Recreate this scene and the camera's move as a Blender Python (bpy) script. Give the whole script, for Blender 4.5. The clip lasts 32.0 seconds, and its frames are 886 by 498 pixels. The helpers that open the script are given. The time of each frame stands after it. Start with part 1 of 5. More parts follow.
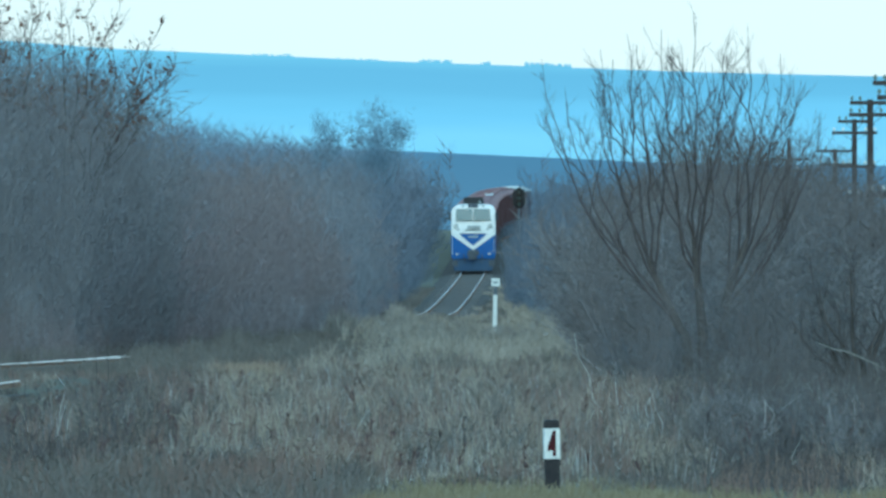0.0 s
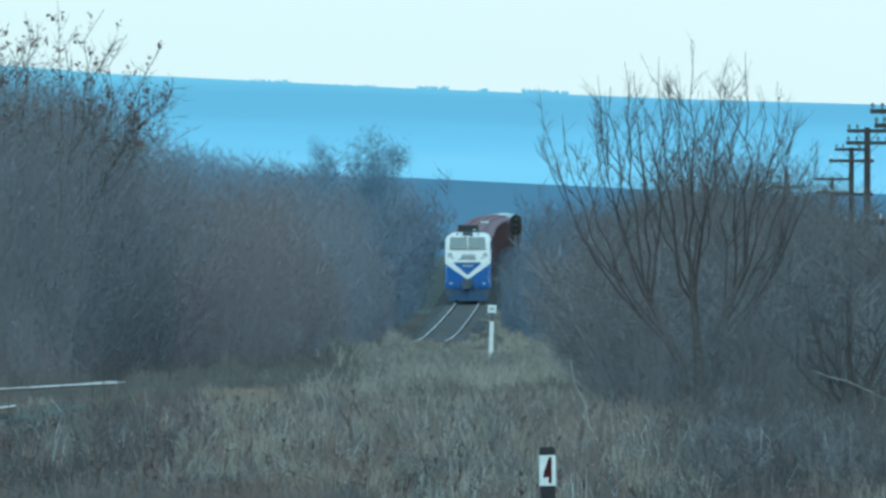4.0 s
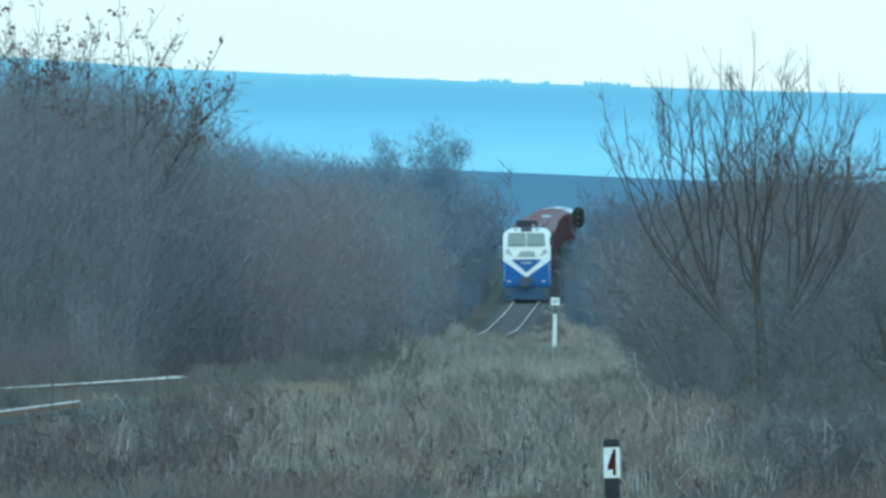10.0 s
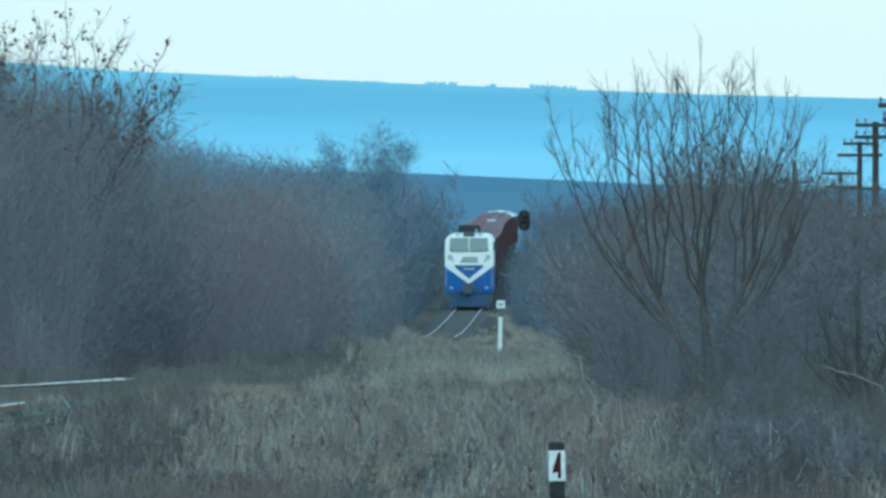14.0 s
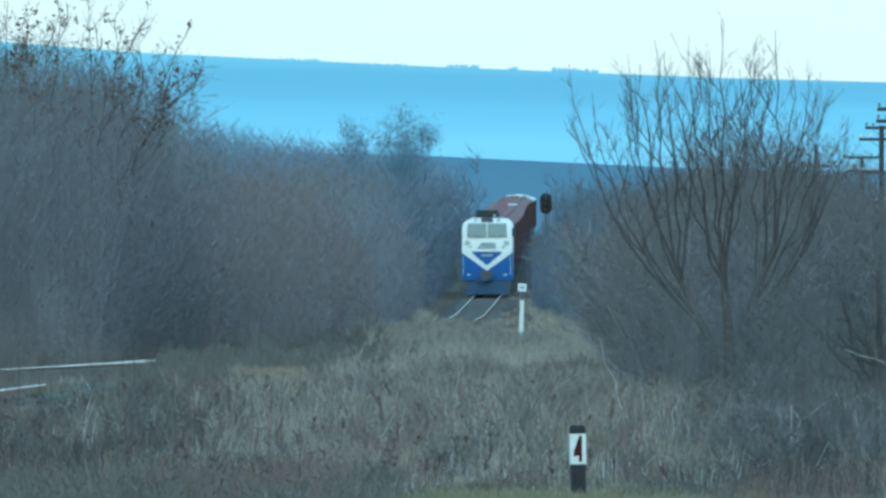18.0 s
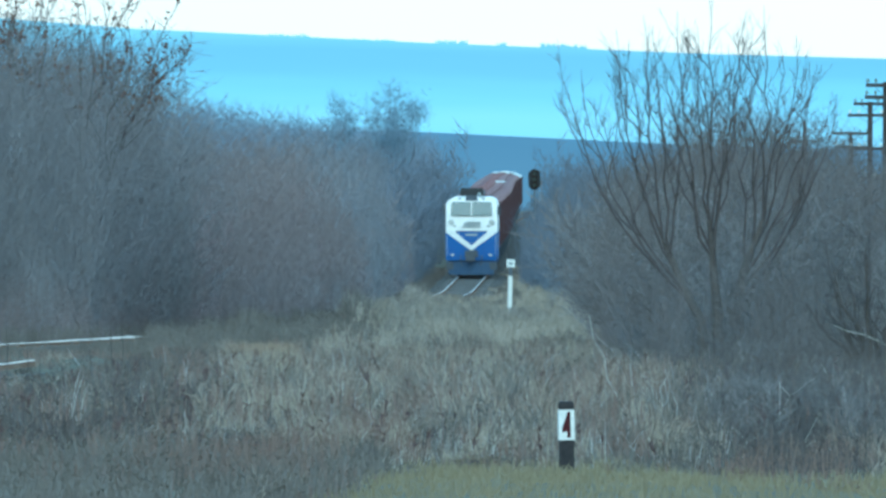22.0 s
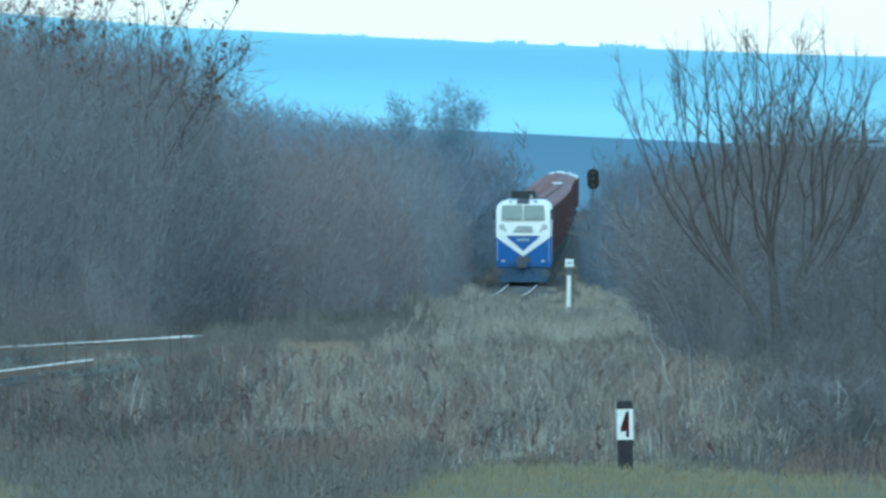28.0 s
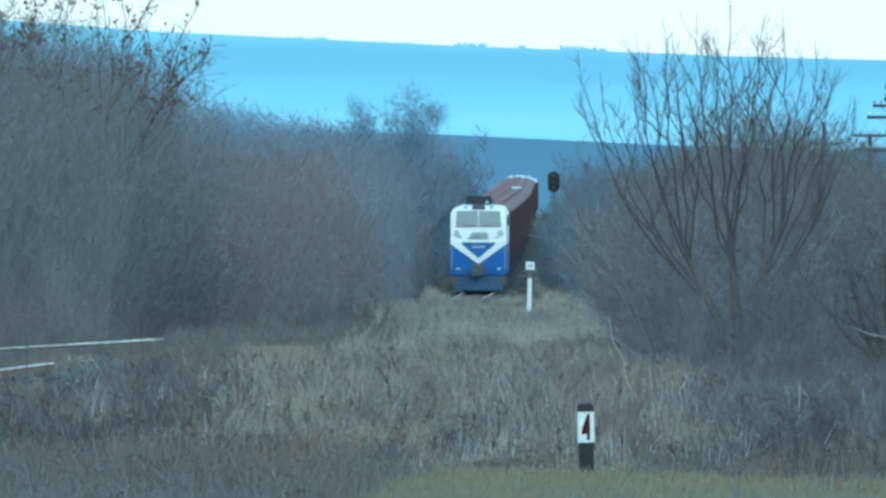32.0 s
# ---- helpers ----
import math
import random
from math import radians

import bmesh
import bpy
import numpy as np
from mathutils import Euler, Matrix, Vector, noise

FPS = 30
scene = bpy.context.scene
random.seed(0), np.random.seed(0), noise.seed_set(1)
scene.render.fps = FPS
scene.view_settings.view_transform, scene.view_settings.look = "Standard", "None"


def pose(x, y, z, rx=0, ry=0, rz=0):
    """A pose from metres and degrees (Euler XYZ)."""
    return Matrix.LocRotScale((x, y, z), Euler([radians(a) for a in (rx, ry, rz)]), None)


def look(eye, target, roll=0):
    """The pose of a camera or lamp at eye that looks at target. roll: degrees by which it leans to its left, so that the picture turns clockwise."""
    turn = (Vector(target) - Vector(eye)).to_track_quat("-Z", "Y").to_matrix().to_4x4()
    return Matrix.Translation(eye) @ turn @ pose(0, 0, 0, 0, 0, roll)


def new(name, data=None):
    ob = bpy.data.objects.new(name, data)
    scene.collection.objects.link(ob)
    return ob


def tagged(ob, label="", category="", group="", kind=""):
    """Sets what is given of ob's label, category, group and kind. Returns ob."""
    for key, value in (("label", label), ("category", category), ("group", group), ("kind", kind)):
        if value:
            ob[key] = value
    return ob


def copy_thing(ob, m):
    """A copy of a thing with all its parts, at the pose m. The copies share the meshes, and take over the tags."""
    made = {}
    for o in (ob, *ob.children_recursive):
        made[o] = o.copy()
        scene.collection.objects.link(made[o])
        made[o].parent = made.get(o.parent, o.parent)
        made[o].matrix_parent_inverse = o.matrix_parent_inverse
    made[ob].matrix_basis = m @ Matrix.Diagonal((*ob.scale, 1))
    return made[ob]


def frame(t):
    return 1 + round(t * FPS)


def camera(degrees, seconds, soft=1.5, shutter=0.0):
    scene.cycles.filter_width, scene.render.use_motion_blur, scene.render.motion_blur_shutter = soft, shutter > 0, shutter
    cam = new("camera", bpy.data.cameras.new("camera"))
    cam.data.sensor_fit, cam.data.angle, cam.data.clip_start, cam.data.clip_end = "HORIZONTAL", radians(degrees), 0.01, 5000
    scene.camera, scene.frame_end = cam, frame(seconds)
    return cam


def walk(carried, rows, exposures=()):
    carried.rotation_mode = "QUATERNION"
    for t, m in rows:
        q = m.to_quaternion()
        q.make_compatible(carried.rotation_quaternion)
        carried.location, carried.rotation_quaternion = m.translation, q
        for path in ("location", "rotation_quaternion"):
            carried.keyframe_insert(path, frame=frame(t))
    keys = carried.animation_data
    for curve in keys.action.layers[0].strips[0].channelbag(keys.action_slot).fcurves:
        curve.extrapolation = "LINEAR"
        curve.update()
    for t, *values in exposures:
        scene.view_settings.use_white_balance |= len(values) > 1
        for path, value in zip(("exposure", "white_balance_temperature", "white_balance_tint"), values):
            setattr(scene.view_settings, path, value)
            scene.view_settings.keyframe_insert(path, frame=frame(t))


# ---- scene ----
# the handheld camera stands still and sways: seconds, tilt, lean, turn in degrees
PATH = [
    (0, -0.3169, 0.094, -0.1144),
    (0.5, -0.2310, -0.062, -0.1472),
    (1, -0.2869, -0.093, -0.2493),
    (1.5, -0.2720, 0.098, -0.2430),
    (2, -0.2814, 0.042, -0.1767),
    (2.5, -0.3307, 0.073, -0.0664),
    (3, -0.2900, -0.120, -0.1037),
    (3.5, -0.2730, -0.102, -0.1420),
    (4, -0.2305, -0.141, -0.1243),
    (4.5, -0.2402, -0.058, -0.2095),
    (6.5, -0.2726, -0.106, -0.2174),
    (7, -0.2793, -0.242, -0.1338),
    (7.5, -0.2838, 0.140, -0.1497),
    (8, -0.3784, 0.212, -0.0199),
    (8.5, -0.2727, 0.307, 0.1433),
    (9, -0.2534, 0.193, 0.0504),
    (9.5, -0.3163, 0.210, 0.0262),
    (10, -0.2532, 0.215, 0.0800),
    (10.5, -0.1989, 0.156, -0.0222),
    (11, -0.3016, 0.301, -0.0474),
    (11.5, -0.3526, 0.229, -0.0792),
    (12, -0.3197, 0.069, -0.0854),
    (12.5, -0.2535, 0.037, -0.2551),
    (13, -0.2920, 0.121, -0.2038),
    (13.5, -0.2559, 0.135, -0.1160),
    (14, -0.2449, 0.045, -0.0969),
    (14.5, -0.2202, -0.011, -0.1114),
    (16.5, -0.2441, -0.087, -0.0490),
    (17, -0.2358, -0.059, -0.1524),
    (17.5, -0.2504, -0.053, -0.1475),
    (18, -0.3006, -0.100, -0.0257),
    (18.5, -0.2699, -0.335, -0.1291),
    (19, -0.2051, -0.051, -0.1306),
    (19.5, -0.2056, 0.030, -0.1156),
    (20, -0.2706, -0.032, -0.1563),
    (20.5, -0.3482, 0.104, -0.1345),
    (21, -0.4068, 0.156, -0.0750),
    (21.5, -0.3832, 0.100, 0.0109),
    (22, -0.3796, -0.121, -0.0631),
    (22.5, -0.3582, -0.139, -0.0941),
    (23, -0.3063, -0.257, -0.1304),
    (23.5, -0.3190, -0.267, -0.0732),
    (24, -0.2219, -0.133, -0.0850),
    (24.5, -0.1164, -0.296, -0.0767),
    (25, -0.2232, -0.245, -0.0012),
    (25.5, -0.2648, -0.255, 0.0329),
    (27.5, -0.3488, -0.321, 0.1403),
    (28, -0.3819, -0.138, 0.1290),
    (28.5, -0.3866, -0.063, -0.0365),
    (29, -0.3823, 0.097, 0.0040),
    (29.5, -0.3732, 0.169, -0.0041),
    (30, -0.4281, 0.099, 0.0135),
    (30.5, -0.4444, 0.086, -0.0477),
    (31, -0.3565, 0.016, -0.0680),
    (31.5, -0.3494, 0.027, -0.0011),
    (32, -0.3718, -0.074, 0.0000),
]
cam = camera(2.9, 32.0, soft=2.9)
EYE = 8.2
# the lens opens and closes a little as more or less sky comes into view
EXPOSURE = [(0, 0.08), (1, -0.02), (3, 0.05), (4, -0.03), (7, -0.01), (8, 0.15), (9, -0.02), (10, 0.12), (11, -0.02), (12, 0.24), (13, 0.03), (14, -0.03), (17, -0.06), (18, 0.07), (19, -0.07), (20, -0.05), (21, 0.33), (22, 0.39), (24, 0.01), (25, -0.2), (26.5, 0.1), (28, 0.28), (29, 0.36), (30, 0.4), (31, 0.42), (32, 0.27)]
walk(cam, [(t, pose(0, 0, EYE, 90 + p, r, y)) for t, p, r, y in PATH],
     exposures=[(t, e + 0.09, float(np.interp(t, (0, 11, 20, 22, 24, 25, 28, 32), (5490, 5500, 5380, 5470, 5400, 5480, 5450, 5450))), float(np.interp(t, (0, 7, 9, 20, 22, 24, 25, 27, 32), (-21, -21, -22, -22.5, -20.5, -21.5, -28, -20, -20)))) for t, e in EXPOSURE])

# ---- world and sun: hazy winter daylight under a thin bright overcast ----
world = bpy.data.worlds.new("sky")
scene.world = world
world.use_nodes = True
wn = world.node_tree.nodes
sky = wn.new("ShaderNodeTexSky")
sky.sky_type = "NISHITA"
sky.sun_disc = False
sky.sun_elevation = radians(30)
sky.sun_rotation = radians(184)
sky.air_density, sky.dust_density, sky.ozone_density = 1.0, 2.0, 1.5
clear = wn["Background"]
clear.inputs["Strength"].default_value = 0.04
wl = world.node_tree.links
wl.new(sky.outputs["Color"], clear.inputs["Color"])
# thin bright cloud over the whole sky, softly uneven
veil = wn.new("ShaderNodeBackground")
veil.inputs["Strength"].default_value = 0.85
wc = wn.new("ShaderNodeTexCoord")
wm = wn.new("ShaderNodeMapping")
wm.inputs["Scale"].default_value = (14, 14, 60)
cloud = wn.new("ShaderNodeTexNoise")
cloud.inputs["Scale"].default_value = 1.0
cloud.inputs["Detail"].default_value = 3
shade = wn.new("ShaderNodeMix")
shade.data_type = "RGBA"
shade.inputs["A"].default_value = (0.90, 0.905, 0.985, 1)
shade.inputs["B"].default_value = (1.02, 0.94, 0.985, 1)
# white towards the horizon, blue overhead where the cloud thins
high = wn.new("ShaderNodeSeparateXYZ")
rise_up = wn.new("ShaderNodeMapRange")
rise_up.interpolation_type = "SMOOTHSTEP"
rise_up.inputs[1].default_value, rise_up.inputs[2].default_value = 0.05, 0.45
dome = wn.new("ShaderNodeMix")
dome.data_type = "RGBA"
dome.inputs["B"].default_value = (0.51, 0.89, 1.39, 1)
both = wn.new("ShaderNodeAddShader")
wl.new(wc.outputs["Generated"], wm.inputs[0])
wl.new(wc.outputs["Generated"], high.inputs[0])
wl.new(high.outputs["Z"], rise_up.inputs[0])
wl.new(rise_up.outputs[0], dome.inputs["Factor"])
wl.new(wm.outputs[0], cloud.inputs["Vector"])
wl.new(cloud.outputs["Fac"], shade.inputs["Factor"])
wl.new(shade.outputs["Result"], dome.inputs["A"])
wl.new(dome.outputs["Result"], veil.inputs["Color"])
wl.new(clear.outputs[0], both.inputs[0])
wl.new(veil.outputs[0], both.inputs[1])
wl.new(both.outputs[0], wn["World Output"].inputs["Surface"])

sun_data = bpy.data.lights.new("sun", "SUN")
sun_data.energy = 0.6
sun_data.angle = radians(40)
sun_data.color = (1.0, 0.95, 0.87)
sun = new("sun", sun_data)
sun_az, sun_el = radians(184), radians(30)
sun.matrix_world = look((math.sin(sun_az) * math.cos(sun_el) * 50, math.cos(sun_az) * math.cos(sun_el) * 50, 50 * math.sin(sun_el)), (0, 0, 0))


# ---- materials ----
def mat(name, c1, c2=None, size=1.0, rough=0.85, metal=0.0, bump=0.15, island=0.0, fine=6.0, spec=0.15):
    """Two colours mixed by noise at two scales, with relief; size is the larger patch in metres."""
    m = bpy.data.materials.new(name)
    m.use_nodes = True
    nt = m.node_tree
    n, ln = nt.nodes, nt.links
    b = n["Principled BSDF"]
    b.inputs["Roughness"].default_value = rough
    b.inputs["Metallic"].default_value = metal
    b.inputs["Specular IOR Level"].default_value = spec
    c2 = c2 or tuple(v * 0.7 for v in c1)
    tc = n.new("ShaderNodeTexCoord")
    big = n.new("ShaderNodeTexNoise")
    big.inputs["Scale"].default_value = 1.0 / size
    big.inputs["Detail"].default_value = 4
    small = n.new("ShaderNodeTexNoise")
    small.inputs["Scale"].default_value = fine / size
    small.inputs["Detail"].default_value = 6
    for t in (big, small):
        ln.new(tc.outputs["Object"], t.inputs["Vector"])
    mixf = n.new("ShaderNodeMath")
    mixf.operation = "MULTIPLY_ADD"
    mixf.inputs[1].default_value = 0.5
    ln.new(small.outputs["Fac"], mixf.inputs[0])
    half = n.new("ShaderNodeMath")
    half.operation = "MULTIPLY"
    half.inputs[1].default_value = 0.5
    ln.new(big.outputs["Fac"], half.inputs[0])
    ln.new(half.outputs[0], mixf.inputs[2])
    last = mixf.outputs[0]
    ramp = n.new("ShaderNodeMapRange")
    ramp.inputs[1].default_value, ramp.inputs[2].default_value = 0.36, 0.64
    if island:
        geo = n.new("ShaderNodeNewGeometry")
        add = n.new("ShaderNodeMath")
        add.operation = "MULTIPLY_ADD"
        add.inputs[1].default_value = island
        ln.new(geo.outputs["Random Per Island"], add.inputs[0])
        sub = n.new("ShaderNodeMath")
        sub.operation = "SUBTRACT"
        sub.inputs[1].default_value = island / 2
        ln.new(last, add.inputs[2])
        ln.new(add.outputs[0], sub.inputs[0])
        last = sub.outputs[0]
    ln.new(last, ramp.inputs[0])
    mix = n.new("ShaderNodeMix")
    mix.data_type = "RGBA"
    mix.inputs["A"].default_value = (*c1, 1)
    mix.inputs["B"].default_value = (*c2, 1)
    ln.new(ramp.outputs[0], mix.inputs["Factor"])
    ln.new(mix.outputs["Result"], b.inputs["Base Color"])
    if bump:
        bp = n.new("ShaderNodeBump")
        bp.inputs["Strength"].default_value = bump
        bp.inputs["Distance"].default_value = size * 0.05
        ln.new(small.outputs["Fac"], bp.inputs["Height"])
        ln.new(bp.outputs["Normal"], b.inputs["Normal"])
    return m


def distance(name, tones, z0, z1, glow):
    """A far backdrop: the blue of kilometres of hazy air is put into its glow, from foot to crest."""
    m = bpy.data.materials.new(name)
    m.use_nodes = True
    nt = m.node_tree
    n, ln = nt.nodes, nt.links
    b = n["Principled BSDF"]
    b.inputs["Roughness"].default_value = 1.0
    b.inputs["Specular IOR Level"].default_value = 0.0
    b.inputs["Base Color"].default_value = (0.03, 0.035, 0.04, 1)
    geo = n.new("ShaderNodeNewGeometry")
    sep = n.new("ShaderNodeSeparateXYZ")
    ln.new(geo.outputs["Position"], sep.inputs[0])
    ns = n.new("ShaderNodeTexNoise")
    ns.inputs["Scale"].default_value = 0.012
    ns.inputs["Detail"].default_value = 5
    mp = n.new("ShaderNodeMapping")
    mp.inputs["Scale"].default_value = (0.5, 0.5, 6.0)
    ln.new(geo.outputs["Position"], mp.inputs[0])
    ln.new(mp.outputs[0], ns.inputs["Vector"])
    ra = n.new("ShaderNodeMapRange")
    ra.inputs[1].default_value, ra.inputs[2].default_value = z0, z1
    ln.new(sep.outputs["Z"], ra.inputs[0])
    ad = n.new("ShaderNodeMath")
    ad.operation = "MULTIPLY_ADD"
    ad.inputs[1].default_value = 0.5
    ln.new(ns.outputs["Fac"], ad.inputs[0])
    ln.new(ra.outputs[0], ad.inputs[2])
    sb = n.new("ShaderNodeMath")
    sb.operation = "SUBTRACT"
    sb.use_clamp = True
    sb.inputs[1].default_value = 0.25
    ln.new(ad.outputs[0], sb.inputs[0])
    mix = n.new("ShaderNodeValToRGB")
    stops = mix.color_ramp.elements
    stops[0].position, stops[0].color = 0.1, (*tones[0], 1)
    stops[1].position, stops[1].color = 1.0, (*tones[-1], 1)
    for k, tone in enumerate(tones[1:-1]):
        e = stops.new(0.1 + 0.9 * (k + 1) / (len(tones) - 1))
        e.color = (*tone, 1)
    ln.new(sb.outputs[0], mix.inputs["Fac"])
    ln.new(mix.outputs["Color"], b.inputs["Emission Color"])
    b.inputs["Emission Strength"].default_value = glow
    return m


M_GROUND = mat("winter_soil_grass", (0.135, 0.122, 0.100), (0.185, 0.170, 0.132), 2.2, 1.0, bump=0.5, fine=9, spec=0.0)
M_STRAW = mat("dry_straw", (0.385, 0.335, 0.275), (0.265, 0.232, 0.195), 2.4, 0.9, bump=0, island=0.12, fine=3, spec=0.05)
M_WEED = mat("dead_weed_stems", (0.139, 0.126, 0.117), (0.200, 0.184, 0.166), 2.4, 0.9, bump=0, island=0.12, fine=3, spec=0.05)
M_TAWNY = mat("tawny_dead_grass", (0.335, 0.262, 0.195), (0.262, 0.21, 0.165), 1.4, 0.9, bump=0, island=0.4)
M_WEED_PALE = mat("faded_weed_stems", (0.206, 0.184, 0.168), (0.324, 0.298, 0.265), 1.8, 0.9, bump=0, island=0.35, fine=4, spec=0.05)
M_RUSTWEED = mat("rusty_weed_stems", (0.176, 0.123, 0.111), (0.237, 0.185, 0.160), 2.0, 0.9, bump=0, island=0.15)
M_PALE = mat("bleached_stalk", (0.528, 0.520, 0.500), (0.368, 0.352, 0.336), 0.5, 0.8, bump=0, island=0.4)
M_TAN = mat("tan_weed_stems", (0.410, 0.362, 0.305), (0.300, 0.264, 0.222), 2.4, 0.9, bump=0, island=0.12, fine=3, spec=0.05)
M_BANK = mat("faded_bank_grass", (0.372, 0.322, 0.262), (0.284, 0.246, 0.202), 2.4, 0.9, bump=0, island=0.12, fine=3, spec=0.05)
M_GREEN = mat("short_winter_grass", (0.205, 0.178, 0.115), (0.262, 0.228, 0.15), 1.2, 0.9, bump=0, island=0.2, spec=0.05)
M_BARK = mat("brown_bark", (0.154, 0.133, 0.13), (0.223, 0.194, 0.188), 1.2, 0.9, bump=0.4, fine=14)
M_TWIG = mat("brown_twigs", (0.201, 0.180, 0.186), (0.283, 0.255, 0.261), 2.5, 0.9, bump=0, island=0.2)
M_TWIG_RED = mat("reddish_twigs", (0.222, 0.172, 0.178), (0.300, 0.244, 0.248), 2.5, 0.9, bump=0, island=0.2)
M_TWIG_GREY = mat("grey_twigs", (0.216, 0.214, 0.230), (0.305, 0.306, 0.327), 2.5, 0.9, bump=0, island=0.2)
# twigs of the far hedge, tinted blue: distance haze put into the base colour
M_TWIG_HAZE_BLUE = mat("haze_blue_twigs", (0.183, 0.23, 0.296), (0.235, 0.287, 0.357), 2.5, 0.9, bump=0, island=0.2)
# darker haze tint, painted on the shrubs by the signal
M_TWIG_HAZE_DARK = mat("dark_haze_blue_twigs", (0.17, 0.19, 0.225), (0.22, 0.24, 0.275), 2.5, 0.9, bump=0, island=0.2)
M_TWIG_TREE = mat("red_brown_tree_twigs", (0.105, 0.088, 0.085), (0.16, 0.135, 0.13), 2.5, 0.9, bump=0, island=0.3)
M_BARK_TREE = mat("red_brown_tree_bark", (0.065, 0.055, 0.054), (0.105, 0.09, 0.088), 1.0, 0.9, bump=0.4, fine=14)
# paler still for the far round trees, again haze as base colour
M_TWIG_HAZE = mat("pale_haze_blue_twigs", (0.17, 0.235, 0.30), (0.21, 0.28, 0.35), 2.5, 0.9, bump=0, island=0.2)
M_DRIFT = mat("grey_dead_wood", (0.37, 0.35, 0.32), (0.25, 0.235, 0.215), 0.4, 0.85, bump=0.3)
M_RUST_LEAF = mat("rusty_dead_leaves", (0.11, 0.055, 0.045), (0.17, 0.10, 0.07), 1.0, 0.8, bump=0, island=0.5)
M_TWIG_DARK = mat("dark_brown_twigs", (0.089, 0.081, 0.081), (0.137, 0.126, 0.124), 2.5, 0.9, bump=0, island=0.4)
M_BARK_DARK = mat("dark_damp_bark", (0.075, 0.066, 0.062), (0.12, 0.105, 0.098), 1.2, 0.9, bump=0.4, fine=14)
M_TWIG_NEAR = mat("fine_grey_brown_twigs", (0.116, 0.106, 0.107), (0.178, 0.163, 0.163), 2.5, 0.9, bump=0, island=0.3)
M_TWIG_NEAR_GREY = mat("fine_grey_twigs", (0.110, 0.106, 0.110), (0.170, 0.165, 0.170), 2.5, 0.9, bump=0, island=0.3)
M_TWIG_MID = mat("dull_brown_twigs", (0.191, 0.181, 0.183), (0.272, 0.257, 0.257), 2.5, 0.9, bump=0, island=0.2)
M_TWIG_EDGE = mat("dull_russet_twigs", (0.150, 0.136, 0.138), (0.212, 0.193, 0.193), 2.5, 0.9, bump=0, island=0.2)
# russet brush in a darker copy, shade put into the colour
M_TWIG_FOOT = mat("shaded_russet_brush", (0.152, 0.131, 0.132), (0.174, 0.150, 0.151), 1.2, 0.9, bump=0, island=0.1)
M_TWIG_BRUSH = mat("dull_brown_brush", (0.187, 0.180, 0.187), (0.211, 0.204, 0.211), 1.2, 0.9, bump=0, island=0.1)
M_TWIG_BRUSH_RED = mat("russet_brush", (0.196, 0.168, 0.170), (0.222, 0.190, 0.192), 1.2, 0.9, bump=0, island=0.1)
# cooler grey for the hedge's far end: haze mixed into the colour
M_TWIG_BRUSH_HAZE = mat("haze_grey_brush", (0.196, 0.202, 0.224), (0.222, 0.228, 0.253), 1.2, 0.9, bump=0, island=0.1)
M_TWIG_BRUSH_DULL = mat("grey_brown_brush", (0.142, 0.129, 0.130), (0.160, 0.146, 0.147), 1.2, 0.9, bump=0, island=0.1)
# brush along the far track; its blue stands in for haze
M_BRUSH_HAZE = mat("haze_blue_brush", (0.150, 0.170, 0.206), (0.170, 0.191, 0.232), 1.2, 0.9, bump=0, island=0.1)
M_BALLAST = mat("ballast_stone", (0.098, 0.084, 0.076), (0.142, 0.124, 0.112), 0.8, 1.0, bump=0.7, fine=10, spec=0.0)
M_SLEEPER = mat("weathered_sleeper", (0.115, 0.105, 0.098), (0.165, 0.15, 0.14), 0.7, 0.9)
M_OLD_SLEEPER = mat("rotting_sleeper", (0.075, 0.068, 0.062), (0.12, 0.108, 0.098), 0.7, 0.95, bump=0.4)
M_DOCK = mat("dark_dock_seed", (0.088, 0.058, 0.058), (0.135, 0.098, 0.095), 1.0, 0.85, bump=0, island=0.4)
M_RAIL = mat("polished_rail_head", (0.74, 0.75, 0.75), (0.34, 0.34, 0.34), 3.0, 0.36, 1.0, 0.03)
M_RUST = mat("rusty_rail_web", (0.16, 0.08, 0.05), (0.22, 0.13, 0.08), 0.4, 0.9)
M_WHITE = mat("white_loco_paint", (0.82, 0.82, 0.80), (0.74, 0.74, 0.71), 1.6, 0.38, bump=0.02, spec=0.5)
M_BLUE = mat("blue_loco_paint", (0.010, 0.105, 0.37), (0.013, 0.088, 0.30), 1.6, 0.38, bump=0.02, spec=0.5)
# dark metal and paint raised towards blue-grey: haze painted into both colours
M_DARK = mat("haze_lifted_dark_grey", (0.075, 0.085, 0.10), (0.12, 0.13, 0.145), 0.6, 0.8)
M_PLOUGH = mat("haze_lifted_dark_blue_paint", (0.05, 0.085, 0.15), (0.075, 0.11, 0.17), 0.8, 0.7)
M_GREYPAINT = mat("grey_paint", (0.36, 0.40, 0.40), (0.30, 0.33, 0.34), 0.6, 0.5)
M_GLASS = mat("tinted_glass", (0.07, 0.125, 0.135), (0.10, 0.155, 0.165), 0.9, 0.12, bump=0, spec=0.6)
M_LENS = mat("lamp_lens", (0.62, 0.62, 0.58), (0.5, 0.5, 0.46), 0.2, 0.12, bump=0, spec=0.8)
# wagon reds dulled towards purple, the fading by haze put into the paint
M_CAR = mat("haze_dulled_red_oxide_paint", (0.118, 0.066, 0.070), (0.09, 0.056, 0.060), 2.2, 0.7, bump=0.1)
M_CARROOF = mat("weathered_haze_dulled_red_roof", (0.235, 0.115, 0.112), (0.185, 0.095, 0.095), 2.5, 0.65, bump=0.1)
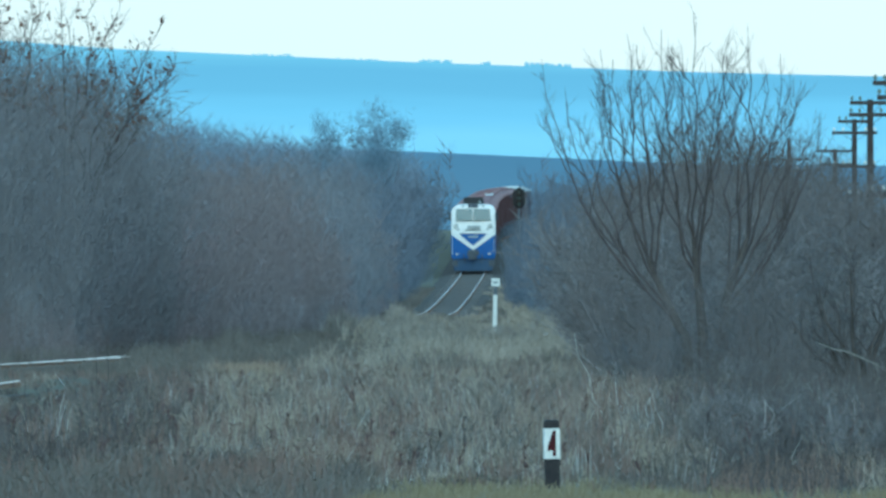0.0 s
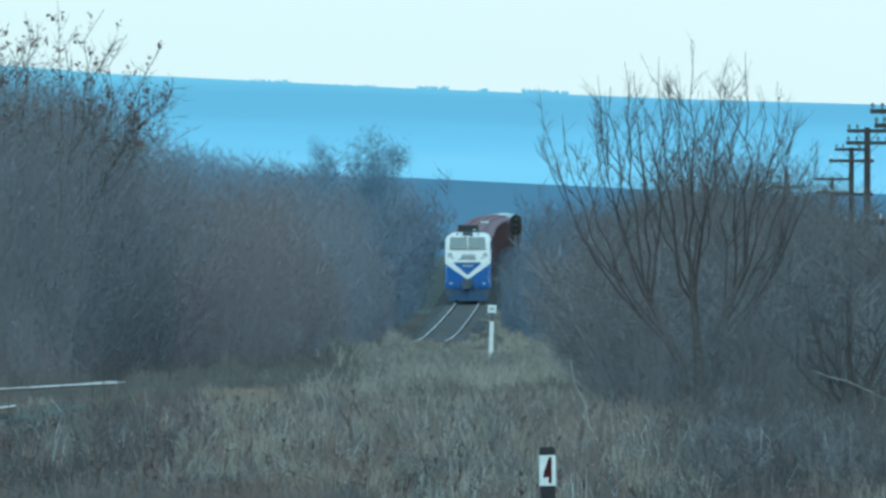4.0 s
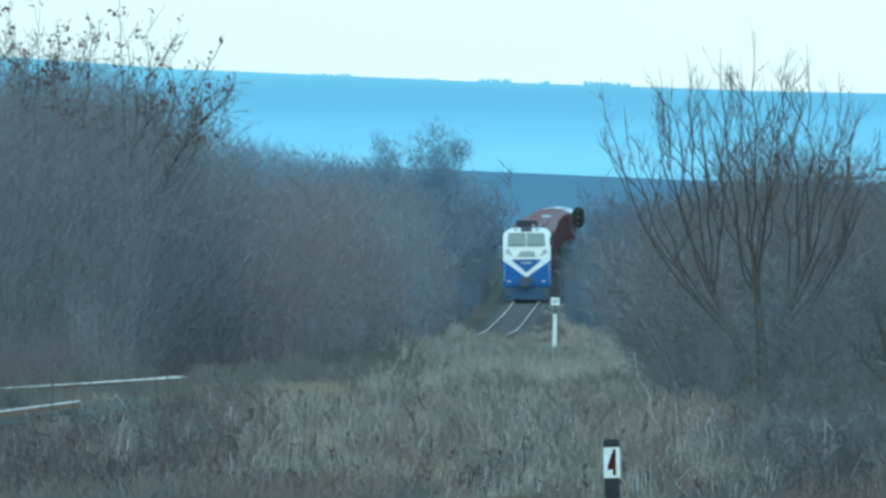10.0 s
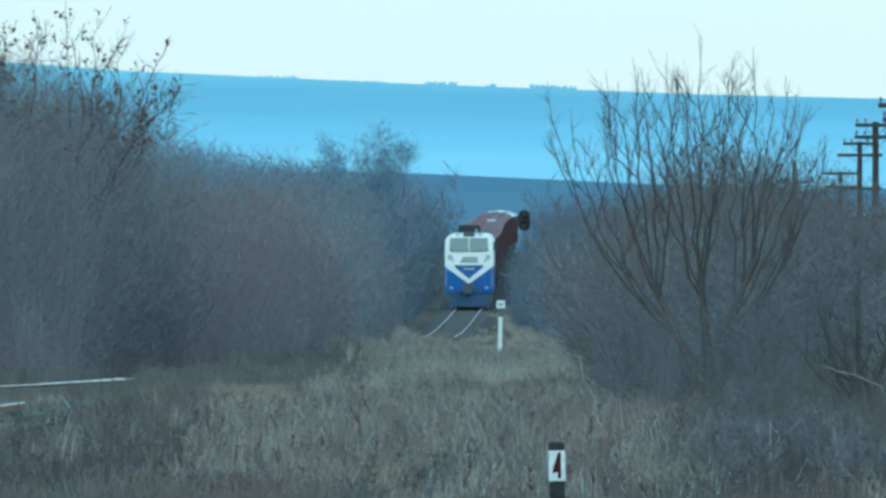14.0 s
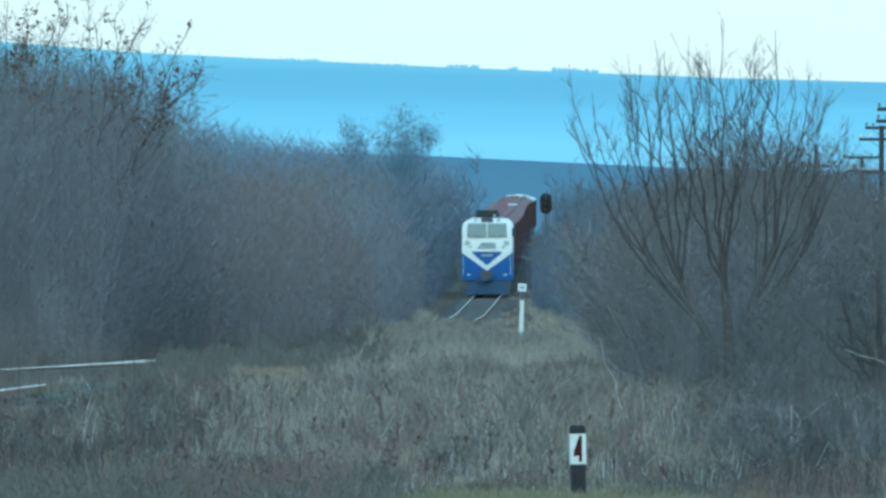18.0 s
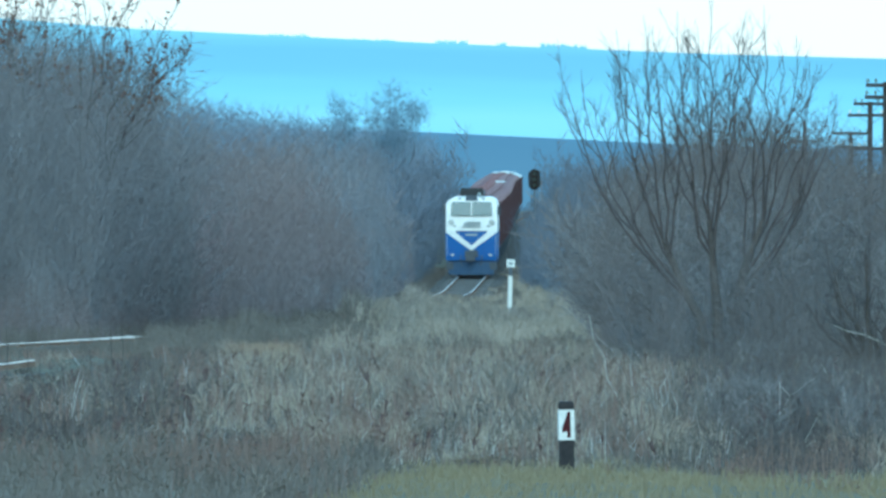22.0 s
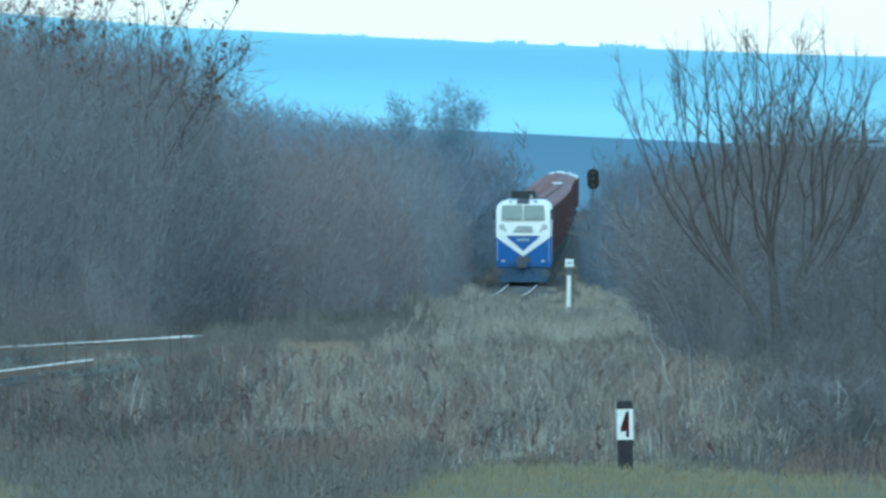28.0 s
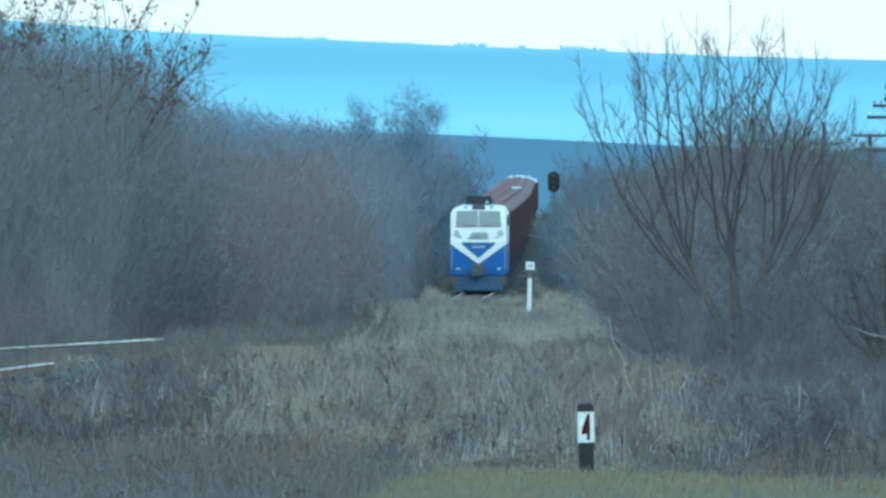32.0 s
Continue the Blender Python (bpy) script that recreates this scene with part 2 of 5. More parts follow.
M_PALEROOF = mat("pale_grey_roof", (0.74, 0.74, 0.70), (0.55, 0.55, 0.52), 2.5, 0.6, bump=0.1)
M_LIME = mat("limewashed_concrete", (0.82, 0.82, 0.79), (0.66, 0.66, 0.62), 0.35, 0.85)
M_BLACK = mat("black_paint_worn", (0.028, 0.027, 0.03), (0.055, 0.05, 0.05), 0.25, 0.75)
M_DIGIT = mat("digit_paint", (0.075, 0.012, 0.018), (0.045, 0.012, 0.014), 0.1, 0.7)
M_POLE = mat("tarred_pole_wood", (0.05, 0.043, 0.042), (0.085, 0.072, 0.067), 0.8, 0.9, bump=0.4, fine=12)
M_PORCELAIN = mat("white_porcelain", (0.78, 0.80, 0.78), (0.66, 0.68, 0.66), 0.2, 0.25, bump=0, spec=0.6)
M_SIGNAL = mat("black_signal_enamel", (0.022, 0.022, 0.024), (0.04, 0.04, 0.04), 0.4, 0.6)
M_MAST = mat("dull_grey_mast_paint", (0.10, 0.115, 0.135), (0.14, 0.155, 0.175), 0.8, 0.7)
M_SILVER = mat("aluminium_paint", (0.52, 0.53, 0.53), (0.42, 0.43, 0.43), 0.6, 0.5, 0.3)
# haze tones painted as emission; the hills themselves give no light
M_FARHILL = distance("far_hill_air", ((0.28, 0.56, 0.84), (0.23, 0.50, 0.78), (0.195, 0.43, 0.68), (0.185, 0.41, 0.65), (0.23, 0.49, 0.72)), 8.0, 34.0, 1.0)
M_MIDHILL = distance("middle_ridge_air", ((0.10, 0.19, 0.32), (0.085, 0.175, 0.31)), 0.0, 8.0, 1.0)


# ---- mesh helpers ----
class Shape:
    """Collects corners and faces for one mesh."""

    def __init__(self):
        self.v, self.f = [], []

    def add(self, verts, faces):
        k = len(self.v)
        self.v.extend(verts)
        self.f.extend([tuple(i + k for i in q) for q in faces])

    def box(self, x0, x1, y0, y1, z0, z1, taper=0.0):
        """A box; taper draws its top in by that share."""
        cx, cy = (x0 + x1) / 2, (y0 + y1) / 2
        top = [(x + (cx - x) * taper, y + (cy - y) * taper, z1) for x, y in ((x0, y0), (x1, y0), (x1, y1), (x0, y1))]
        self.add([(x0, y0, z0), (x1, y0, z0), (x1, y1, z0), (x0, y1, z0)] + top,
                 [(3, 2, 1, 0), (4, 5, 6, 7), (0, 1, 5, 4), (1, 2, 6, 5), (2, 3, 7, 6), (3, 0, 4, 7)])

    def tube(self, pts, rad, n=3, caps=False):
        """A tube along points with a radius at each."""
        pts = [Vector(p) for p in pts]
        rings = []
        for i, p in enumerate(pts):
            d = (pts[min(i + 1, len(pts) - 1)] - pts[max(i - 1, 0)]).normalized()
            side = d.cross(Vector((0.31, 0.87, 0.39))).normalized()
            up = d.cross(side)
            rings.append([tuple(p + (side * math.cos(a) + up * math.sin(a)) * rad[i]) for a in (math.tau * j / n for j in range(n))])
        faces = []
        for i in range(len(pts) - 1):
            for j in range(n):
                a, b = i * n + j, i * n + (j + 1) % n
                faces.append((a, b, b + n, a + n))
        if caps:
            faces += [tuple(range(n))[::-1], tuple(range((len(pts) - 1) * n, len(pts) * n))]
        self.add([q for r in rings for q in r], faces)

    def spike(self, a, b, r, flat=False):
        """A thin tapering twig."""
        d = (b - a).normalized()
        if flat:
            s = d.cross(Vector((0.2, 0.95, 0.24))).normalized() * r
            self.add([tuple(a + s), tuple(a - s), tuple(b)], [(0, 1, 2)])
            return
        s = d.cross(Vector((0.31, 0.87, 0.39))).normalized() * r
        u = d.cross(s)
        self.add([tuple(a + s), tuple(a - s * 0.5 + u * 0.87), tuple(a - s * 0.5 - u * 0.87), tuple(b)], [(0, 1, 3), (1, 2, 3), (2, 0, 3)])

    def plate(self, pts, y, thick):
        """A flat panel given by x, z corners (counter-clockwise from the front), its front at y(z)."""
        n = len(pts)
        self.add([(x, y(z), z) for x, z in pts] + [(x, y(z) + thick, z) for x, z in pts],
                 [tuple(range(n)), tuple(range(2 * n - 1, n - 1, -1))] + [(i, i + n, (i + 1) % n + n, (i + 1) % n) for i in range(n)])

    def mesh(self, name, material, smooth=False):
        me = bpy.data.meshes.new(name)
        me.from_pydata(self.v, [], self.f)
        me.materials.append(material)
        if smooth:
            me.polygons.foreach_set("use_smooth", [True] * len(me.polygons))
        me.update()
        return me


def part(name, shape, material, parent, label="", m=None, smooth=False):
    """One mesh object under a thing or a part; shape may be a ready mesh."""
    me = shape if isinstance(shape, bpy.types.Mesh) else shape.mesh(name, material, smooth)
    ob = new(name, me)
    ob.parent = parent
    if m is not None:
        ob.matrix_basis = m
    return tagged(ob, label)


def thing(name, label, category, group="", kind="", m=None):
    ob = new(name)
    ob.empty_display_size = 0.3
    if m is not None:
        ob.matrix_basis = m
    return tagged(ob, label, category, group, kind)


def disc(x, z, r, n=12):
    return [(x + r * math.cos(math.tau * i / n), z + r * math.sin(math.tau * i / n)) for i in range(n)]


# ---- the lie of the land ----
LAND_Y = (-600, 0, 166, 300, 400, 500, 600, 700, 800, 900, 1000, 1100, 1200, 5200)
LAND_Z = (7.6, 6.6, 5.03, 3.72, 2.72, 1.78, 0.88, 0.1, -0.42, -0.67, -0.64, -0.57, -0.5, -0.5)


def land(y):
    """Ground height: a long slope that falls away from the camera to a flat valley floor."""
    s = [np.interp(y + d, LAND_Y, LAND_Z) for d in (-40, -20, 0, 20, 40)]
    return float(sum(s) / 5)


def ease(v, a, b):
    u = min(max((v - a) / (b - a), 0.0), 1.0)
    return u * u * (3 - 2 * u)


def bank(x, y):
    """A low grassy bank along the near side of the track, and a hollow nearer."""
    c = x - track_x(y)
    if y < 450:
        # a shallow hollow where the side track lies
        return -0.24 * (1 - ease(y, 405, 445)) * ease(y, 235, 300) * (1 - ease(x / max(y, 1.0), -0.0215, -0.0180))
    return (0.45 * ease(y, 550, 600) + 0.45 * ease(y, 620, 740)) * (1 - ease(y, 815, 865)) * ease(c, 1.7, 2.6) * (1 - ease(c, 2.9, 5.3))


def rough(x, y):
    return land(y) + bank(x, y) + 0.10 * noise.noise(Vector((x * 0.11, y * 0.05, 0.3))) + 0.03 * noise.noise(Vector((x * 0.6, y * 0.3, 4.0)))


BEND_Y = (0, 300, 450, 545, 610, 700, 800, 860, 880, 918, 934, 1171, 1240, 1330, 1450, 1600, 1750, 1900, 2100, 2600)
BEND_S = (0.16, 0.11, 0.088, 0.066, 0.046, 0.034, 0.034, 0.034, 0.030, 0.018, 0.0112, 0.0085, 0.0063, 0.0058, 0.0075, 0.0095, 0.022, 0.05, 0.09, 0.14)
TRACK_Y = np.arange(0, 2600.1, 2.0)
TRACK_X = np.cumsum(np.interp(TRACK_Y, BEND_Y, BEND_S)) * 2.0
TRACK_X += 1.9 - np.interp(934, TRACK_Y, TRACK_X)


def track_x(y):
    return float(np.interp(y, TRACK_Y, TRACK_X))


def track_turn(y):
    return float(np.interp(y, BEND_Y, BEND_S))


def rail_z(y):
    # the old track sags and heaves a little on its way over the slope
    sag = float(np.interp(y, (300, 500, 530, 560, 600, 650, 760, 820), (-0.14, -0.14, -0.06, 0.0, 0.02, -0.14, -0.14, 0)))
    return land(y) + 0.34 + 0.16 * ease(y, 600, 760) + sag


# ground: one sheet to the horizon
gx = sorted(set([-4000, -2000, -1000, -400, -150, -80, 80, 150, 400, 1000, 2000, 4000] + list(range(-50, 51, 1))))
gy = sorted(set([-600, -300, -100, -40] + list(range(0, 140, 20)) + list(range(140, 1300, 6)) + [1350, 1400, 1500, 1700, 2000, 2500, 3000, 4000, 4980]))
g = Shape()
g.add([(x, y, rough(x, y) if abs(x) < 60 and y < 1300 else land(y)) for y in gy for x in gx],
      [(j * len(gx) + i, j * len(gx) + i + 1, (j + 1) * len(gx) + i + 1, (j + 1) * len(gx) + i) for j in range(len(gy) - 1) for i in range(len(gx) - 1)])
tagged(new("ground", g.mesh("ground", M_GROUND, True)), "winter grassland sloping down into a flat valley", "ground", kind="structure")


# far hill, middle ridge
def hill(name, label, y0, crest, material, depth, seed):
    """A long ridge: foot at y0, crest heights given at x."""
    h = Shape()
    xs = [x0 * (depth / 40) for x0 in range(-40, 41)]
    ux, uz = [c[0] for c in crest], [c[1] for c in crest]
    rows = ((0.0, 0.0), (0.2, 0.28), (0.45, 0.62), (0.7, 0.88), (0.9, 0.985), (1.0, 1.0), (1.15, 0.7))
    for u, k in rows:
        for x in xs:
            top = np.interp(x, ux, uz) + 0.35 * noise.noise(Vector((x * 0.02, seed, 0)))
            h.v.append((x, y0 + u * 600, -0.6 + (float(top) + 0.6) * k))
    n = len(xs)
    h.f = [(j * n + i, j * n + i + 1, (j + 1) * n + i + 1, (j + 1) * n + i) for j in range(len(rows) - 1) for i in range(n - 1)]
    return tagged(new(name, h.mesh(name, material, True)), label, "hill", kind="structure")


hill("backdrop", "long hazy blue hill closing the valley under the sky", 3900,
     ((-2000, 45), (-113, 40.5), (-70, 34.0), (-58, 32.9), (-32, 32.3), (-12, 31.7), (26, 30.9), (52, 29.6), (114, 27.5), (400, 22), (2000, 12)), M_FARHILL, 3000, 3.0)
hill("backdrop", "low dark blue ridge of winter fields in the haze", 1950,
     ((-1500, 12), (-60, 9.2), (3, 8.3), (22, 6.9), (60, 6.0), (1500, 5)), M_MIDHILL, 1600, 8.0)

# trees on the far crest, a few shapeless tufts
crest = Shape()
rng = random.Random(5)
for cx, w, hh in ((-35, 5, 1.1), (-31, 3, 0.7), (-16, 2, 0.5), (-11, 1.2, 0.6), (-8, 1, 0.5), (7, 4, 0.7), (20, 1, 0.4), (36, 6, 0.6), (-48, 5, 0.6)):
    for k in range(int(14 * w)):
        x = cx + rng.uniform(-w, w)
        z0 = float(np.interp(x, (-113, -58, -32, -12, 26, 52, 114), (40.5, 32.9, 32.3, 31.7, 30.9, 29.6, 27.5))) - 0.6
        crest.tube([(x, 4500, z0), (x + rng.uniform(-.5, .5), 4500, z0 + 0.6 + hh * rng.uniform(0.2, 1.3))], [0.35, 0.1], 4, True)
# the tufts take the hill's glowing haze colour too
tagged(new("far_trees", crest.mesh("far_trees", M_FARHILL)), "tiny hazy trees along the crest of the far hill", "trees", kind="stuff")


# ---- railway ----
ys = [y for y in np.arange(120, 2300, 4.0)]
bed = Shape()
for y in ys:
    c, z = track_x(y), rail_z(y)
    for dx, dz in ((-2.7, -0.62), (-1.7, -0.2), (1.7, -0.2), (2.7, -0.62)):
        bed.v.append((c + dx, y, z + dz + 0.02 * noise.noise(Vector((c + dx, y * 0.7, 0)))))
bed.f = [(i * 4 + j, i * 4 + j + 1, i * 4 + j + 5, i * 4 + j + 4) for i in range(len(ys) - 1) for j in range(3)]
tagged(new("track_bed", bed.mesh("track_bed", M_BALLAST, True)), "grey crushed stone ballast bed of the railway", "ballast", kind="structure")

track = thing("railway_track", "single railway track with worn shiny rails curving over the slope", "railway track", kind="structure")
for side in (-0.78, 0.78):
    web, head = Shape(), Shape()
    for k, (sh, prof) in enumerate(((web, ((-0.06, -0.16), (0.06, -0.16), (0.012, -0.13), (0.012, -0.035), (-0.012, -0.035), (-0.012, -0.13))),
                                    (head, ((-0.030, -0.036), (0.030, -0.036), (0.028, -0.028), (0.016, 0), (-0.016, 0), (-0.028, -0.028))))):
        run = ys if k == 0 else [y for y in ys if y < 1420]
        for y in run:
            # the curve is canted at its near end
            c, z = track_x(y) + side, rail_z(y) - (0.1 * (1 - ease(y, 540, 640)) if side < 0 else 0)
            wob = 0.012 * noise.noise(Vector((side, y * 0.06, 1.0)))
            sh.v += [(c + px + wob, y, z + pz + wob) for px, pz in prof]
        sh.f = [(i * 6 + j, i * 6 + (j + 1) % 6, i * 6 + 6 + (j + 1) % 6, i * 6 + 6 + j) for i in range(len(run) - 1) for j in range(6)]
    r = part("rail", web, M_RUST, track, "rusty steel rail")
    part("rail_head", head, M_RAIL, r, "polished running surface")
sl = Shape()
sl.box(-1.35, 1.35, -0.12, 0.12, -0.30, -0.155, 0.03)
slm = sl.mesh("sleeper", M_SLEEPER)
y = 800.0
for k in range(280):
    part("sleeper", slm, None, track, m=pose(track_x(y), y, rail_z(y), 0, 0, -math.degrees(track_turn(y))))
    y += 0.6
rest = Shape()
for y in list(np.arange(300, 799.6, 0.6)) + list(np.arange(968.2, 1400, 0.6)):
    c, z = track_x(y), rail_z(y)
    rest.box(c - 1.35, c + 1.35, y - 0.12, y + 0.12, z - 0.30, z - 0.155)
tagged(part("sleepers", rest, M_SLEEPER, track, "rows of weathered sleepers"), kind="stuff")

# a disused side track lost in the weeds
siding = thing("side_track", "disused side track half lost in dry weeds", "railway track", kind="structure")
for off in (0.0, -1.52):
    web, head = Shape(), Shape()
    yy = np.arange(330, 432, 3.0)
    for sh, prof in ((web, ((-0.06, -0.16), (0.06, -0.16), (0.012, -0.035), (-0.012, -0.035))), (head, ((-0.024, -0.034), (0.024, -0.034), (0.012, 0), (-0.012, 0)))):
        for y in yy:
            c = -10.0 + off + (y - 395) * 0.012 + (y - 395) ** 2 * 0.00004
            sh.v += [(c + px, y, land(y) + 0.19 - 0.05 * (440 - y) / 45 - (0.2 if off else 0) + pz) for px, pz in prof]
        sh.f = [(i * 4 + j, i * 4 + (j + 1) % 4, i * 4 + 4 + (j + 1) % 4, i * 4 + 4 + j) for i in range(len(yy) - 1) for j in range(4)]
    r = part("rail", web, M_RUST, siding, "rusty steel rail")
    part("rail_head", head, M_RAIL, r, "polished running surface")
ss = Shape()
for y in np.arange(331, 450, 0.62):
    c = -10.76 + (y - 395) * 0.012 + (y - 395) ** 2 * 0.00004
    ss.box(c - 1.3, c + 1.3, y - 0.12, y + 0.12, land(y) - 0.4, land(y) - 0.13)
tagged(part("sleepers", ss, M_OLD_SLEEPER, siding, "weathered sleepers"), kind="stuff")


# ---- locomotive ----
def nose(z):
    """How far the cab front leans back at height z."""
    if z < 3.42:
        return 0.06 * max(0.0, 1.7 - z)
    return (z - 3.42) * 0.30


def section(z_low, z_high, w, r, n=5):
    """Half-width outline with rounded top corners, counter-clockwise seen from the front."""
    pts = [(-w, z_low), (w, z_low)]
    for i in range(n + 1):
        a = math.pi / 2 * i / n
        pts.append((w - r + r * math.cos(a), z_high - r + r * 0.8 * math.sin(a)))
    for i in range(n + 1):
        a = math.pi / 2 + math.pi / 2 * i / n
        pts.append((-w + r + r * math.cos(a), z_high - r + r * 0.8 * math.sin(a)))
    return pts


def loft(sh, outline, stations):
    """Joins an outline at several y stations; each station is a function of z."""
    n = len(outline)
    for st in stations:
        sh.v += [(x, st(z), z) for x, z in outline]
    m = len(stations)
    sh.f += [(i * n + j, i * n + (j + 1) % n, (i + 1) * n + (j + 1) % n, (i + 1) * n + j) for i in range(m - 1) for j in range(n)]
    sh.f += [tuple(range(n))[::-1], tuple(range((m - 1) * n, m * n))]


def wheel_mesh(r, name):
    s = Shape()
    for a, b, rr in ((-0.07, 0.06, r), (0.06, 0.09, r + 0.03)):
        ring = [(rr * math.cos(math.tau * i / 20), rr * math.sin(math.tau * i / 20)) for i in range(20)]
        s.add([(a, p, q) for p, q in ring] + [(b, p, q) for p, q in ring],
              [(i, (i + 1) % 20, 20 + (i + 1) % 20, 20 + i) for i in range(20)] + [tuple(range(20))[::-1], tuple(range(20, 40))])
    return s.mesh(name, M_DARK)


def bogie(parent, y, wheel, r, axles, long):
    b = Shape()
    for s in (-1.06, 1.06):
        b.box(s - 0.08, s + 0.08, y - long, y + long, r - 0.12, r + 0.22)
        for a in axles:
            b.box(s - 0.13, s + 0.13, y + a - 0.2, y + a + 0.2, r - 0.2, r + 0.14)
    b.box(-1.1, 1.1, y - 0.35, y + 0.35, r, r + 0.35)
    bg = part("bogie", b, M_DARK, parent)
    for a in axles:
        for s in (-0.78, 0.78):
            part("wheel", wheel, None, bg, m=pose(s, y + a, r, 0, 0, 0 if s < 0 else 180))


def locomotive():
    L = 10.0
    loco = thing("locomotive", "white and blue diesel locomotive hauling a goods train", "locomotive")

    def front(z):
        return -L + nose(z)

    body = Shape()
    loft(body, section(2.55, 4.72, 1.49, 0.62), (lambda z: front(z), lambda z: -L + 1.3, lambda z: L))
    part("body", body, M_WHITE, loco, "white upper body", smooth=False)
    low = Shape()
    loft(low, [(-1.46, 0.93), (1.46, 0.93), (1.5, 1.12), (1.5, 2.548), (-1.5, 2.548), (-1.5, 1.12)], (lambda z: front(z), lambda z: -L + 1.3, lambda z: L))
    part("lower_body", low, M_BLUE, loco, "blue lower body")
    chev = Shape()
    for s in (-1, 1):
        q = [(s * 1.49, 2.56), (s * 1.49, 2.76), (s * 0.90, 2.56), (0, 1.80), (0, 1.50)]
        chev.plate(q if s < 0 else q[::-1], lambda z: front(z) - 0.025, 0.03)
    part("chevron", chev, M_WHITE, loco, "white chevron band")
    tri = Shape()
    tri.plate([(-0.88, 2.60), (0, 1.85), (0.88, 2.60)], lambda z: front(z) - 0.018, 0.02)
    part("nose_panel", tri, M_BLUE, loco, "blue triangular panel")
    bar = Shape()
    bar.plate([(-0.33, 2.36), (0.33, 2.36), (0.36, 2.48), (-0.36, 2.48)], lambda z: front(z) - 0.03, 0.015)
    part("lettering", bar, M_GREYPAINT, loco, "pale unreadable lettering bar")
    for s in (-1, 1):
        pane = Shape()
        x0, x1 = (0.04, 1.16)
        q = [(s * x0, 3.52), (s * (x1 + 0.04), 3.52), (s * x1, 4.28), (s * (x1 - 0.05), 4.33), (s * x0, 4.33)]
        pane.plate(q if s > 0 else q[::-1], lambda z: front(z) - 0.012, 0.02)
        part("windscreen", pane, M_GLASS, loco, "tinted windscreen pane")
        wiper = Shape()
        wiper.tube([(s * 0.2, front(3.52) - 0.03, 3.52), (s * 0.95, front(3.62) - 0.03, 3.62)], [0.012, 0.01], 4)
        part("wiper", wiper, M_DARK, loco)
        for k, (hx, hz, hr) in enumerate(((1.17, 3.15, 0.155), (0.98, 2.93, 0.075))):
            rim, lens = Shape(), Shape()
            rim.plate(disc(s * hx, hz, hr), lambda z: front(z) - 0.04, 0.05)
            hl = part("headlight", rim, M_GREYPAINT, loco)
            lens.plate(disc(s * hx, hz, hr * 0.68), lambda z: front(z) - 0.05, 0.02)
            part("lens", lens, M_LENS, hl)
        mk = Shape()
        mk.plate(disc(s * 0.69, 4.52, 0.09, 10), lambda z: front(z) - 0.03, 0.04)
        part("marker_light", mk, M_GREYPAINT, loco, "small round marker lamp")
        mir = Shape()
        mir.box(s * 1.6 - 0.09, s * 1.6 + 0.09, -L + 0.75, -L + 0.83, 3.55, 4.1)
        mir.box(min(s * 1.47, s * 1.6), max(s * 1.47, s * 1.6), -L + 0.77, -L + 0.8, 4.0, 4.04)
        part("mirror", mir, M_DARK, loco)
        side = Shape()
        side.box(s * 1.497 - 0.006, s * 1.497 + 0.006, -L + 0.7, -L + 1.7, 3.35, 4.05)
        part("side_window", side, M_GLASS, loco)
        hr_ = Shape()
        hr_.tube([(s * 1.42, front(2.2) - 0.07, 1.25), (s * 1.42, front(2.2) - 0.07, 2.4)], [0.011, 0.011], 5)
        part("handrail", hr_, M_WHITE, loco)
        buf = Shape()
        buf.box(s * 1.1 - 0.1, s * 1.1 + 0.1, -L - 0.04, -L + 0.1, 1.2, 1.3)
        part("lower_lamp", buf, M_LENS, loco, "small lower lamp")
        step = Shape()
        step.box(s * 1.25 - 0.2, s * 1.25 + 0.2, -L + 0.1, -L + 0.5, 0.4, 0.815)
        part("footstep", step, M_DARK, loco)
        tank = Shape()
        tank.box(s * 1.0 - 0.42, s * 1.0 + 0.42, -3.2, 3.2, 0.32, 0.8)
        part("fuel_tank", tank, M_DARK, loco)
    nb = Shape()
    nb.plate([(-0.36, 4.40), (0.36, 4.40), (0.32, 4.70), (-0.32, 4.70)], lambda z: front(z) - 0.03, 0.12)
    part("number_box", nb, M_DARK, loco, "dark number box above the windscreen")
    logo = Shape()
    for k in range(4):
        z = 2.82 + 0.10 * k
        logo.plate([(-0.60 + 0.06 * k, z), (0.52, z), (0.58 - 0.03 * k, z + 0.06), (-0.52 + 0.06 * k, z + 0.06)], lambda z: front(z) - 0.012, 0.014)
    part("emblem", logo, M_GREYPAINT, loco, "grey emblem of four swept bars")
    frame_ = Shape()
    frame_.plate([(-0.95, 2.60), (0.95, 2.60), (0.90, 2.65), (-0.90, 2.65)], lambda z: front(z) - 0.026, 0.012)
    part("nose_edge", frame_, M_DARK, loco, "dark edge over the blue panel")
    roofbox = Shape()
    roofbox.box(-0.70, 0.70, -L + 1.9, -L + 4.4, 4.66, 5.12, 0.08)
    part("roof_unit", roofbox, M_SIGNAL, loco, "dark roof equipment box")
    for k, yy in enumerate((-2.0, 2.0, 5.5)):
        rb = Shape()
        rb.box(-0.72, 0.72, yy - 1.1, yy + 1.1, 4.68, 4.98, 0.08)
        part("roof_vent", rb, M_DARK, loco)
    horn = Shape()
    horn.tube([(0.45, -L + 1.1, 4.78), (0.45, -L + 0.75, 4.80)], [0.03, 0.09], 8, True)
    part("horn", horn, M_GREYPAINT, loco)
    beam = Shape()
    beam.box(-1.38, 1.38, -L + 0.12, L - 0.1, 0.62, 0.925)
    part("underframe", beam, M_PLOUGH, loco, "dark blue underframe, paled as by haze")
